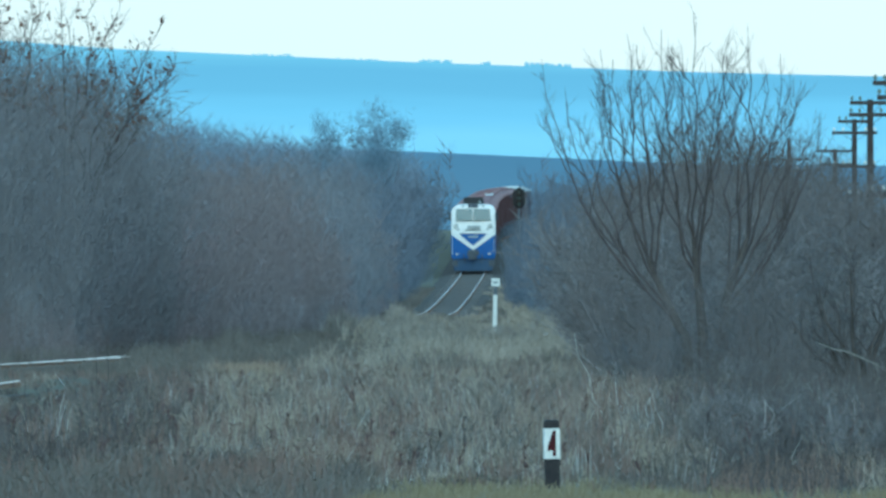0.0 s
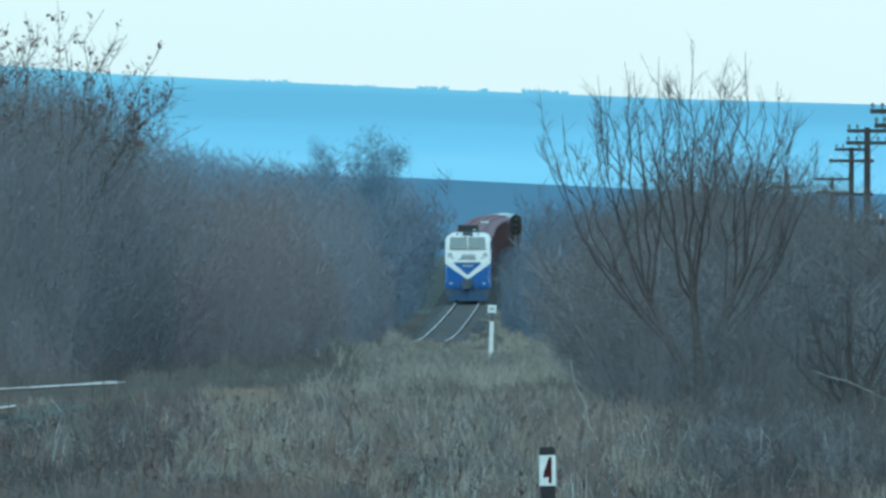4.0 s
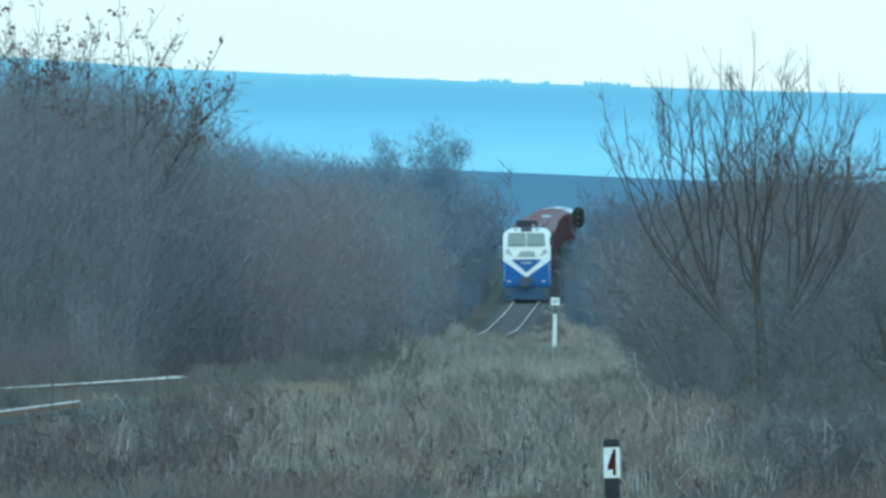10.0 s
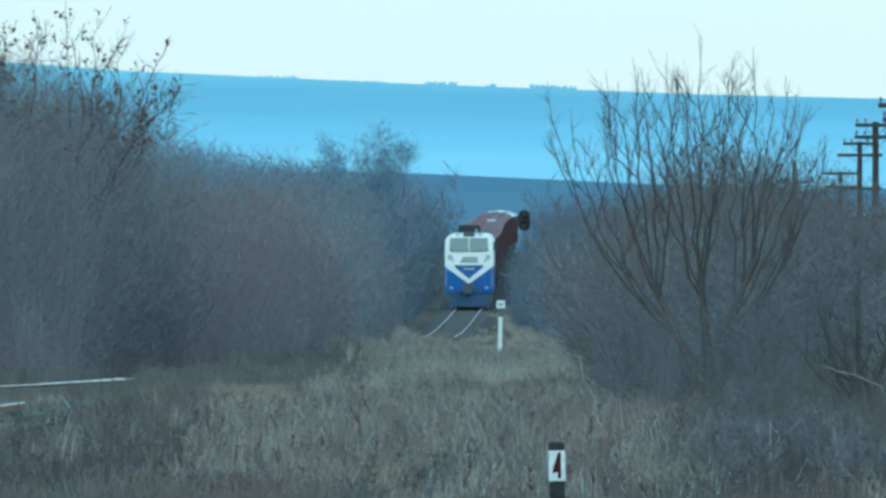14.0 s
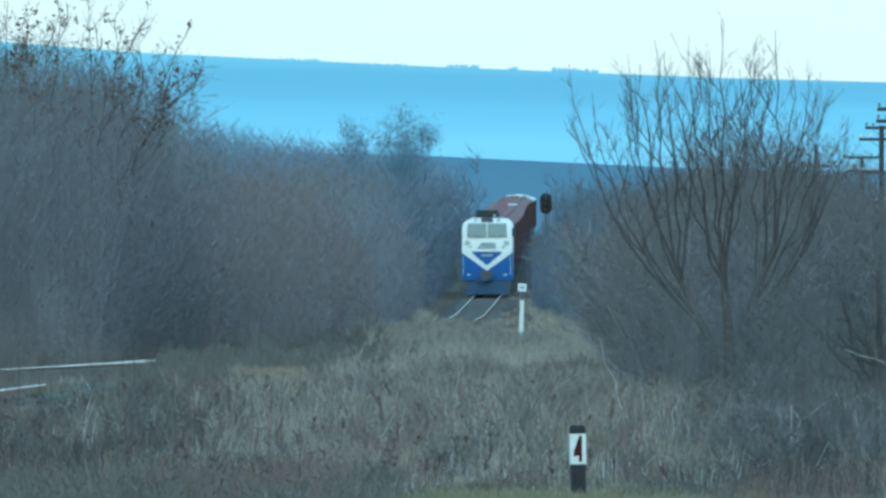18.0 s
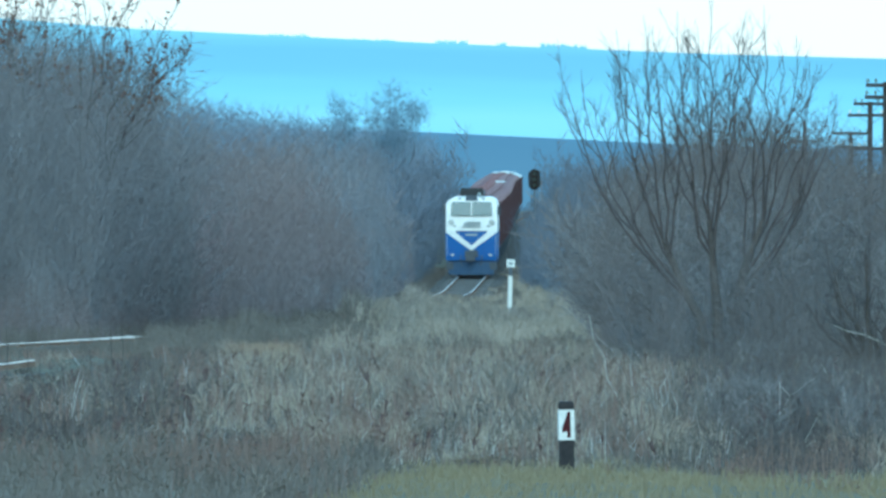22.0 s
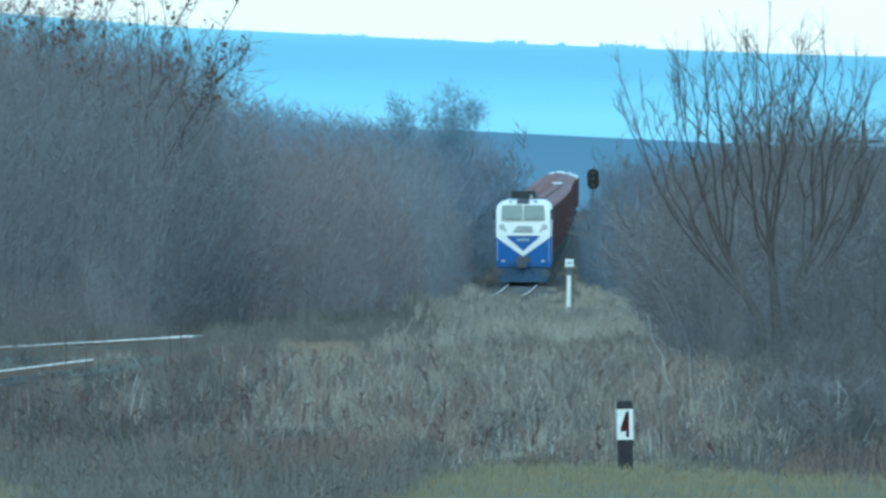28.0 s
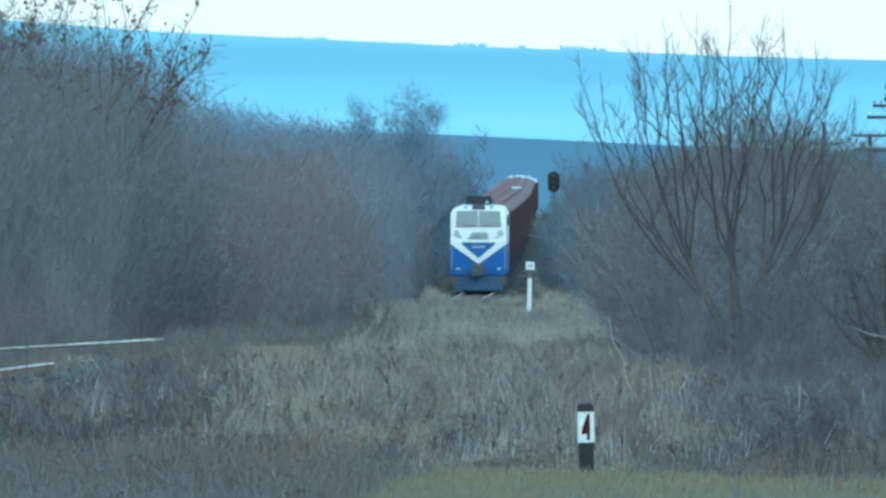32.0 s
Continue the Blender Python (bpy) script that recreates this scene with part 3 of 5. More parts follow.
    cp = Shape()
    cp.box(-0.24, 0.24, -L - 0.75, -L + 0.3, 0.92, 1.30)
    cp.box(-0.34, 0.10, -L - 0.85, -L - 0.5, 0.88, 1.36)
    part("coupler", cp, M_DARK, loco)
    pk = Shape()
    pk.plate([(-0.42, 1.12), (0.42, 1.12), (0.36, 1.52), (-0.36, 1.52)], lambda z: front(z) - 0.03, 0.04)
    part("coupler_pocket", pk, M_DARK, loco)
    for s in (-0.62, 0.62):
        h = Shape()
        h.tube([(s, -L - 0.02, 1.25), (s, -L - 0.22, 0.9), (s * 0.85, -L - 0.2, 0.62)], [0.03] * 3, 6)
        part("brake_hose", h, M_DARK, loco)
    plow = Shape()
    plow.add([(-1.4, -L + 0.25, 0.82), (0, -L - 0.2, 0.82), (1.4, -L + 0.25, 0.82), (-1.3, -L + 0.15, 0.1), (0, -L - 0.35, 0.1), (1.3, -L + 0.15, 0.1),
              (-1.4, -L + 0.4, 0.82), (1.4, -L + 0.4, 0.82), (-1.3, -L + 0.4, 0.1), (1.3, -L + 0.4, 0.1)],
             [(3, 4, 1, 0), (4, 5, 2, 1), (8, 3, 0, 6), (5, 9, 7, 2), (0, 1, 2, 7, 6), (9, 5, 4, 3, 8), (6, 7, 9, 8)])
    part("snow_plough", plow, M_PLOUGH, loco, "dark blue plough, paled as by haze")
    wm = wheel_mesh(0.525, "wheel")
    for yb in (-6.2, 6.2):
        bogie(loco, yb, wm, 0.525, (-1.85, 0, 1.85), 2.4)
    return loco


# ---- goods wagons ----
def wagon(kind):
    pale = kind == "pale"
    w = thing("hopper_wagon", "red-brown hopper wagon with a pale dusty roof" if pale else "red-brown covered hopper wagon in a goods train", "wagon", "wagons of the goods train")
    H = 6.7
    body = Shape()
    loft(body, [(-1.2, 1.05), (1.2, 1.05), (1.52, 1.7), (1.52, 4.2), (-1.52, 4.2), (-1.52, 1.7)], (lambda z: -H + max(0, 2.6 - z) * 0.7, lambda z: H - max(0, 2.6 - z) * 0.7))
    part("body", body, M_CAR, w)
    roof = Shape()
    arc = [(-1.56, 4.18), (1.56, 4.18)] + [(1.56 * math.cos(math.pi * i / 10), 4.2 + 0.42 * math.sin(math.pi * i / 10)) for i in range(11)]
    loft(roof, arc, (lambda z: -H - 0.06, lambda z: H + 0.06))
    part("roof", roof, M_PALEROOF if pale else M_CARROOF, w)
    rib = Shape()
    rib.box(-0.045, 0.045, -0.07, 0.07, 1.72, 4.16)
    rm = rib.mesh("rib", M_CAR)
    for s in (-1.55, 1.55):
        for k in range(7):
            part("rib", rm, None, w, m=pose(s, -6.0 + 2.0 * k, 0))
    hat = Shape()
    hat.box(-0.34, 0.34, -0.9, 0.9, 4.55, 4.72, 0.08)
    hm = hat.mesh("hatch", M_PALEROOF if pale else M_CARROOF)
    for k in range(4):
        part("hatch", hm, None, w, m=pose(0, -4.8 + 3.2 * k, 0))
    wk = Shape()
    for s in (-0.75, 0.75):
        wk.box(s - 0.18, s + 0.18, -H + 0.2, H - 0.2, 4.60, 4.65)
    part("roof_walkway", wk, M_PALEROOF if pale else M_CARROOF, w)
    uf = Shape()
    uf.box(-0.3, 0.3, -H - 0.55, H + 0.55, 0.85, 1.15)
    uf.box(-1.4, 1.4, -H - 0.1, -H + 0.25, 0.9, 1.25)
    uf.box(-1.4, 1.4, H - 0.25, H + 0.1, 0.9, 1.25)
    part("underframe", uf, M_DARK, w)
    lad = Shape()
    for s in (0.75, 1.15):
        lad.box(s - 0.025, s + 0.025, -H - 0.12, -H - 0.07, 1.2, 4.2)
    for k in range(9):
        lad.box(0.75, 1.15, -H - 0.115, -H - 0.085, 1.4 + 0.31 * k, 1.43 + 0.31 * k)
    part("ladder", lad, M_CAR, w)
    for yb in (-4.4, 4.4):
        bogie(w, yb, WAGON_WHEEL, 0.475, (-0.925, 0.925), 1.3)
    return w


LOCO = locomotive()
WAGON_WHEEL = wheel_mesh(0.475, "wheel")
RED, PALE = wagon("red"), wagon("pale")
WAGONS = []
for k in range(40):
    src = PALE if k >= 36 else RED
    WAGONS.append(src if k in (0, 36) else copy_thing(src, Matrix()))


tarp = Shape()
tarp.box(0.25, 1.0, -1.6, 1.4, 4.66, 4.75, 0.1)
part("roof_sheet", tarp, M_PALEROOF, WAGONS[15], "pale sheet lying on the roof")


# ---- posts, signal, telegraph poles ----
def picket_post():
    p = thing("picket_post", "square black and white trackside marker post with a number", "marker post", m=pose(1.365, 166, 5.03 - 0.05, 0, -1.0, 4))
    a, b, c, d = Shape(), Shape(), Shape(), Shape()
    a.box(-0.069, 0.069, -0.069, 0.069, -0.35, 0.31)
    part("lower_post", a, M_BLACK, p, "black lower part of the post")
    b.box(-0.074, 0.074, -0.074, 0.074, 0.31, 0.60)
    part("number_block", b, M_LIME, p, "whitewashed block")
    c.box(-0.070, 0.070, -0.070, 0.070, 0.60, 0.665)
    c.box(-0.070, 0.070, -0.070, 0.070, 0.665, 0.68, 0.2)
    part("cap", c, M_BLACK, p, "black cap")
    # the figure 4, brush-painted
    d.plate([(0.004, 0.335), (0.034, 0.335), (0.036, 0.580), (0.010, 0.580), (-0.042, 0.435), (-0.046, 0.385), (0.004, 0.395)], lambda z: -0.079, 0.006)
    part("figure", d, M_DIGIT, p, "dark red figure 4")


def km_post():
    z0 = rough(3.93, 800) - 0.15
    p = thing("kilometre_post", "white kilometre post with a small square plate on top", "marker post", m=pose(3.93, 800, z0, 0, 1.2, 0))
    top = 2.43 - z0
    a, b, c, n1 = Shape(), Shape(), Shape(), Shape()
    a.box(-0.10, 0.10, -0.10, 0.10, 0, top - 0.75, 0.08)
    part("post", a, M_LIME, p)
    b.box(-0.085, 0.085, -0.085, 0.085, top - 0.75, top - 0.36)
    part("band", b, M_MAST, p, "dark grey band under the plate")
    c.box(-0.195, 0.195, -0.13, -0.10, top - 0.36, top)
    c.box(-0.05, 0.05, -0.10, 0.05, top - 0.36, top - 0.05)
    part("plate", c, M_LIME, p, "white square plate")
    n1.box(-0.10, 0.10, -0.137, -0.131, top - 0.24, top - 0.13)
    part("lettering", n1, M_GREYPAINT, p, "unreadable dark bar")


def signal():
    s = thing("railway_signal", "black colour-light railway signal on a mast beside the track", "signal", m=pose(6.33, 1000, land(1000), 0, 0, 0))
    mast = Shape()
    mast.tube([(0, 0, 0), (0, 0, 6.7)], [0.09, 0.075], 10, True)
    part("mast", mast, M_MAST, s, "dull grey mast")
    bg = Shape()
    oval = [(0.35 * math.cos(math.tau * i / 24), 6.2 + 0.25 * (1 if math.sin(math.tau * i / 24) > 0 else -1) + 0.33 * math.sin(math.tau * i / 24)) for i in range(24)]
    bg.plate(oval, lambda z: -0.16, 0.03)
    head = part("background_shield", bg, M_SIGNAL, s, "black oval shield")
    for k in range(3):
        hood = Shape()
        zc = 6.55 - 0.34 * k
        hood.tube([(0, -0.16, zc), (0, -0.42, zc - 0.02)], [0.12, 0.13], 12)
        part("hood", hood, M_SIGNAL, head)
        ln_ = Shape()
        ln_.plate(disc(0, zc, 0.1), lambda z: -0.18, 0.01)
        part("lens", ln_, M_GLASS, head)
    lad = Shape()
    for sx in (-0.17, 0.17):
        lad.box(sx - 0.015, sx + 0.015, 0.35, 0.38, 0.2, 6.2)
    for k in range(18):
        lad.box(-0.17, 0.17, 0.355, 0.375, 0.5 + 0.32 * k, 0.53 + 0.32 * k)
    part("ladder", lad, M_POLE, s)
    bx = Shape()
    bx.box(-0.22, 0.22, 0.12, 0.42, 0.3, 0.8)
    part("relay_box", bx, M_SILVER, s)
    base = Shape()
    base.box(-0.3, 0.3, -0.3, 0.3, -0.2, 0.3, 0.2)
    part("footing", base, M_BALLAST, s)


def telegraph_pole(x, y, top, arms):
    z0 = land(y)
    h = top - z0
    p = thing("telegraph_pole", "dark wooden telegraph pole with crossarms and insulators", "telegraph pole", "telegraph poles beside the railway", m=pose(x, y, z0, 0, 0, 0))
    a = Shape()
    a.tube([(0, 0, -0.3), (0, 0, h * 0.5), (0, 0, h)], [0.18, 0.155, 0.13], 10, True)
    part("pole", a, M_POLE, p)
    for k, (dz, w, material) in enumerate(arms):
        b = Shape()
        b.box(-w, w, -0.22, -0.10, h - dz - 0.075, h - dz + 0.075)
        arm = part("crossarm", b, M_POLE, p)
        for s in (-1, 1):
            for u in (0.9, 0.5):
                i = Shape()
                i.tube([(s * w * u, -0.16, h - dz + 0.05), (s * w * u, -0.16, h - dz + 0.17)], [0.02, 0.02], 5)
                part("pin", i, M_DARK, arm)
                j = Shape()
                j.tube([(s * w * u, -0.16, h - dz + 0.13), (s * w * u, -0.16, h - dz + 0.2), (s * w * u, -0.16, h - dz + 0.27)], [0.075, 0.065, 0.035], 8, True)
                part("insulator", j, material, arm)
        br = Shape()
        for s in (-1, 1):
            br.tube([(s * w * 0.55, -0.16, h - dz - 0.05), (s * 0.1, -0.16, h - dz - 0.4)], [0.015, 0.015], 4)
        part("brace", br, M_DARK, p)


picket_post()
km_post()
signal()
# upper insulators coloured dark, as silhouettes against the bright sky
M_BACKLIT_INSULATOR = mat("backlit_dark_insulator", (0.10, 0.14, 0.12), (0.14, 0.19, 0.16), 0.2, 0.3, bump=0, spec=0.4)
for x, y, top, gaps in ((14.35, 480, 10.97, ((0.1, 0.86), (0.5, 0.8), (3.4, 0.9))), (15.65, 560, 10.55, ((0.16, 0.78), (0.62, 0.64), (3.7, 0.9))),
                        (18.62, 705, 10.3, ((0.14, 0.82), (0.62, 0.86), (3.9, 0.95))), (22.7, 890, 9.85, ((0.12, 0.85), (0.7, 1.15), (2.4, 1.1))),
                        (26.6, 1090, 8.35, ((0.12, 1.15), (0.95, 1.0))), (27.2, 1250, 9.15, ((1.5, 1.1), (2.3, 1.2)))):
    telegraph_pole(x, y, top, [(g_, w, M_PORCELAIN if i > 1 or i > 0 and y > 800 else M_BACKLIT_INSULATOR) for i, (g_, w) in enumerate(gaps)])


# ---- trees and shrubs ----
def grow(seed, height, spread, stems, limbs, twigs, thick, fuzz, twig_len, low=0.2, base=0.5, rise=0.35, aims=(), wild=1.0, flat=False):
    """A bare multi-stemmed shrub or tree: stems with limbs in one mesh, twigs in another."""
    r = random.Random(seed)
    wood, fine = Shape(), Shape()

    def jit(k):
        return Vector((r.uniform(-k, k), r.uniform(-k, k), r.uniform(-k, k)))

    def twiggy(a, d, ln_, depth):
        b = a + d * ln_ * 0.55 + jit(ln_ * 0.08)
        c = b + (d + Vector((0, 0, rise * 0.6)) + jit(0.25)).normalized() * ln_ * 0.5
        fine.spike(a, b + (c - b) * 0.3, fuzz, flat)
        fine.spike(b, c, fuzz * 0.8, flat)
        if depth:
            for q in range(2):
                s = a + (b - a) * r.uniform(0.25, 0.95)
                e = s + (d + jit(0.8 * wild) + Vector((0, 0, rise))).normalized() * ln_ * r.uniform(0.35, 0.65)
                fine.spike(s, e, fuzz * 0.75, flat)

    for s in range(stems + len(aims)):
        az, tilt = r.uniform(0, math.tau), spread * math.sqrt(r.uniform(0.02, 1))
        d = Vector((math.cos(az) * math.sin(tilt), math.sin(az) * math.sin(tilt), math.cos(tilt)))
        ln_ = height * r.uniform(0.62, 1.0)
        p = Vector((math.cos(az), math.sin(az), 0)) * r.uniform(0, base)
        p.z = -0.15
        pts, step = [p.copy()], ln_ / 6
        for k in range(6):
            d = (d + jit(0.13) + Vector((0, 0, 0.06))).normalized()
            p = p + d * step
            pts.append(p.copy())
        if s >= stems:
            # a stem that swings out low and then rises to a given tip
            ex, ey, ez = aims[s - stems]
            pts = [Vector((ex * 0.09 * (1 - k / 6) + ex * ease(k / 6, 0.04, 0.88 if abs(ex) > 2.5 else 1.15) / ease(1, 0.04, 0.88 if abs(ex) > 2.5 else 1.15) + r.uniform(-0.05, 0.05) * (k > 0), ey * k / 6, ez * k / 6 - 0.15)) + jit(0.09 if k else 0) for k in range(7)]
        rad = [thick * r.uniform(0.7, 1.1) * (1 - k / 6.6) for k in range(7)]
        wood.tube(pts, rad, 3 if flat else 5)
        for q in range(limbs):
            u = low + (1 - low) * (q + r.random()) / limbs
            i = min(int(u * 6), 5)
            a = pts[i].lerp(pts[i + 1], u * 6 - i)
            sd = (pts[i + 1] - pts[i]).normalized()
            out = (sd * (1.5 - 0.75 * wild) + Vector((r.uniform(-1, 1), r.uniform(-1, 1), r.uniform(-0.25, 0.6))) * 0.9 * (0.4 + 0.6 * wild)).normalized()
            ll = height * r.uniform(0.14, 0.30) * (1.15 - 0.65 * u)
            b = a + out * ll * 0.5
            c = b + (out + Vector((0, 0, rise)) + jit(0.2)).normalized() * ll * 0.5
            lr = max(rad[i] * 0.45, fuzz)
            if flat:
                wood.spike(a, b + (c - b) * 0.3, lr, True)
                wood.spike(b, c, lr * 0.7, True)
            else:
                wood.tube([a, b, c], [lr, lr * 0.7, fuzz * 0.8], 3)
            for w in range(twigs):
                t = (w + r.random()) / twigs
                o = a.lerp(b, t * 2) if t < 0.5 else b.lerp(c, t * 2 - 1)
                dd = (out * (1.3 - 0.6 * wild) + jit(1.0 * wild) + Vector((0, 0, rise * 0.8))).normalized()
                twiggy(o, dd, twig_len * r.uniform(0.5, 1.2), 1)
    return wood, fine


def plant(name, label, category, group, seed, twig_mat, m, **kw):
    t = thing(name, label, category, group, m=m)
    wood, fine = grow(seed, **kw)
    part("trunk", wood, twig_mat if kw.get("flat") else M_BARK_DARK if twig_mat == M_TWIG_DARK else M_BARK, t)
    part("crown", fine, twig_mat, t)
    return t


def scatter(kinds, spots, seed):
    """Copies of a few shrub kinds over spots of x, y, size."""
    r = random.Random(seed)
    used = set()
    for x, y, size in spots:
        k = r.randrange(len(kinds))
        s = size * r.uniform(0.88, 1.12)
        m = Matrix.LocRotScale((x, y, rough(x, y) - 0.05), Euler((0, 0, r.uniform(0, math.tau))), None)
        t = kinds[k]
        if k in used:
            t = copy_thing(t, m)
        else:
            t.matrix_basis = m
            used.add(k)
        t.scale = (s, s, s)


def brush(name, label, material, spots, seed, width, sprigs=10, twigs=2, lean=0.1, reach=0.2):
    """A tangle of thin upright wands with side twigs, one at each spot of x, y and height."""
    r = np.random.RandomState(seed)
    b = np.array([(x, y, rough(x, y) - 0.05) for x, y, h in spots])
    h = np.array([q[2] for q in spots])
    n = len(h)

    def blade(o, e, w):
        side = np.cross(e - o, (0.25, 0.92, 0.3))
        side = side / np.linalg.norm(side, axis=1)[:, None] * w
        return np.stack([o + side, o - side, e], 1)

    def shoots(o, e, per, long):
        k = len(o)
        u = r.uniform(0.03, 0.97, (k, per, 1))
        p = (o[:, None] + (e - o)[:, None] * u).reshape(-1, 3)
        ln_ = np.repeat(long, per) * (1.15 - 0.6 * u.reshape(-1)) * r.uniform(0.4, 1.1, k * per)
        az = r.uniform(0, math.tau, k * per)
        return p, p + np.stack([np.cos(az), np.sin(az), r.uniform(0.1, 1.5, k * per)], 1) * ln_[:, None] * 0.75

    top = b + np.stack([r.normal(0, lean, n) * h, r.normal(0, lean, n) * h, h], 1)
    o1, e1 = shoots(b, top, sprigs, h * reach)
    o2, e2 = shoots(o1, e1, twigs, np.linalg.norm(e1 - o1, axis=1) * 0.6)
    tri = np.concatenate([blade(b, top, width), blade(o1, e1, width * 0.8), blade(o2, e2, width * 0.7)])
    sh = Shape()
    sh.v, sh.f = tri.reshape(-1, 3).tolist(), [(i, i + 1, i + 2) for i in range(0, 3 * len(tri), 3)]
    return tagged(new(name, sh.mesh(name, material)), label, "brush", kind="stuff")


def crest_of(bearings, rises):
    """Height of a thicket's top at x, y from its rise over eye level by bearing."""
    def height(x, y):
        return 1.12 * (EYE + float(np.interp(x / y, bearings, rises)) * y - rough(x, y))
    return height


FAR = dict(height=6.5, spread=0.55, stems=9, limbs=10, twigs=4, low=0.04, flat=True, thick=0.026, fuzz=0.0145, twig_len=1.0, base=0.9)
LEFT_KINDS = [plant("thicket_shrub", lab, "shrub", "shrubs of the lineside thicket", 20 + i, tm, Matrix(), **FAR)
              for i, (lab, tm) in enumerate((("tall bare brown thicket shrub with dense twigs", M_TWIG), ("tall bare reddish-brown thicket shrub", M_TWIG_RED),
                                             ("tall bare grey-brown thicket shrub", M_TWIG_GREY), ("tall bare brown thicket shrub, densely branched", M_TWIG)))]
rs = random.Random(77)
spots = []
for k in range(94):
    y = rs.uniform(625, 1000)
    edge = track_x(y) - 4.0
    x = edge - abs(rs.gauss(0, 1)) * 4.5 - 0.3
    if x < -0.0355 * y - 3:
        x = rs.uniform(-0.0355 * y, edge)
    tall = float(np.interp(x / y, (-0.026, -0.0195, -0.0165, -0.014, -0.012, -0.006), (1.7, 1.6, 1.5, 1.3, 1.1, 1.03)))
    if y < 712 and -0.0205 < x / y < -0.0125:
        y *= 1.09
        x *= 1.09
    spots.append((x, y, tall * (0.6 if x > edge - 2.0 else 1.0)))
for k in range(46):
    # low growth along the foot of the thicket
    y = rs.uniform(612, 1000)
    spots.append((track_x(y) - 3.0 - rs.uniform(0, 2.2), y, rs.uniform(0.22, 0.45)))
for k in range(46):
    y = rs.uniform(648, 682)
    spots.append((-y * rs.uniform(0.0172, 0.0345), y, rs.uniform(0.5, 1.15)))
for k in range(14):
    y = rs.uniform(662, 705)
    spots.append((-y * rs.uniform(0.0185, 0.0335), y, rs.uniform(1.7, 1.95)))
spots += [(q * y, y, k) for q, y, k in ((-0.0186, 715, 1.6), (-0.0168, 722, 1.5), (-0.0152, 728, 1.36), (-0.0215, 671, 1.72), (-0.0235, 684, 1.78), (-0.0252, 674, 1.8),
                                        (-0.0270, 690, 1.8), (-0.0288, 677, 1.8), (-0.0306, 684, 1.78), (-0.0226, 700, 1.8))]
spots += [(q * y, y, z) for q, y, z in ((-0.0180, 672, 0.7), (-0.0174, 668, 0.55), (-0.0168, 672, 0.8), (-0.0162, 678, 0.6), (-0.0157, 684, 0.75), (-0.0151, 690, 0.6), (-0.0146, 697, 0.8), (-0.0140, 702, 0.6),
                                          (-0.0135, 708, 0.7), (-0.0177, 655, 0.35), (-0.0165, 664, 0.36), (-0.0154, 676, 0.34), (-0.0143, 690, 0.36), (-0.0130, 712, 0.5), (-0.0171, 690, 1.0), (-0.0158, 700, 1.0), (-0.0147, 715, 1.0))]
DARK_KINDS = [plant("thicket_shrub", lab, "shrub", "tall shrubs at the head of the thicket", 25 + i, tm, Matrix(), height=11.0, spread=0.5, stems=9, limbs=14, twigs=6, low=0.04, flat=True, thick=0.03, fuzz=0.0125, twig_len=1.15, base=1.4)
              for i, (lab, tm) in enumerate((("very tall dull grey-brown thicket shrub", M_TWIG_BRUSH), ("very tall brown thicket shrub", M_TWIG_BRUSH)))]
scatter(LEFT_KINDS, [p for p in spots if p[2] < 1.28], 3)
scatter(DARK_KINDS, [(x, y, k * 0.6) for x, y, k in spots if k >= 1.28], 3)

# shrubs beyond the thicket: haze is coloured into their twigs
HAZY_KINDS = [plant("distant_shrub", lab, "shrub", "shrubs far down the line", 30 + i, M_BRUSH_HAZE, Matrix(), height=6.5, spread=0.6, stems=8, limbs=8, twigs=5, low=0.04, flat=True,
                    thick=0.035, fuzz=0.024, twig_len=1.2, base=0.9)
              for i, lab in enumerate(("bare shrub far along the railway, tinted blue as haze", "densely branched bare shrub far along the railway, tinted blue as haze"))]
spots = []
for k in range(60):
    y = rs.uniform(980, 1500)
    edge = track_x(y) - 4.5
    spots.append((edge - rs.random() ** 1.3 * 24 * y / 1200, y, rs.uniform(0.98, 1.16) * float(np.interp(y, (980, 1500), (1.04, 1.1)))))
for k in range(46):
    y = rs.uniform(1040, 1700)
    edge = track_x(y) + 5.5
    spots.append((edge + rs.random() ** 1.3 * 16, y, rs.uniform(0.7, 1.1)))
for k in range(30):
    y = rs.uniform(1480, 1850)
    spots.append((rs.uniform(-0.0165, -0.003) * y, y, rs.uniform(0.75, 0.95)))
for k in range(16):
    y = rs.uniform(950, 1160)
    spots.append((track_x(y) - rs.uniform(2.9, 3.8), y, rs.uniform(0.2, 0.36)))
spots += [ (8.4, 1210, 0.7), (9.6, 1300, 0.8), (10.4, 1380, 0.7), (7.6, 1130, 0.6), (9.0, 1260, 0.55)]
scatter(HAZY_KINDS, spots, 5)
DARK_HAZY_KINDS = [plant("distant_shrub", "dark shrub beside the signal, tinted blue as haze", "shrub", "shrubs far down the line", 33, M_TWIG_HAZE_DARK, Matrix(), height=6.5, spread=0.6, stems=8, limbs=10, twigs=6, low=0.04, flat=True,
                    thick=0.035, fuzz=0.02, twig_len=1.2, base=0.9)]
scatter(DARK_HAZY_KINDS, [(6.9, 965, 0.42), (7.6, 940, 0.5), (6.2, 995, 0.28), (7.2, 1010, 0.42), (8.3, 945, 0.74), (7.7, 985, 0.66), (8.6, 1020, 0.7), (9.3, 960, 0.85), (6.6, 1040, 0.34), (7.4, 905, 0.4)], 15)

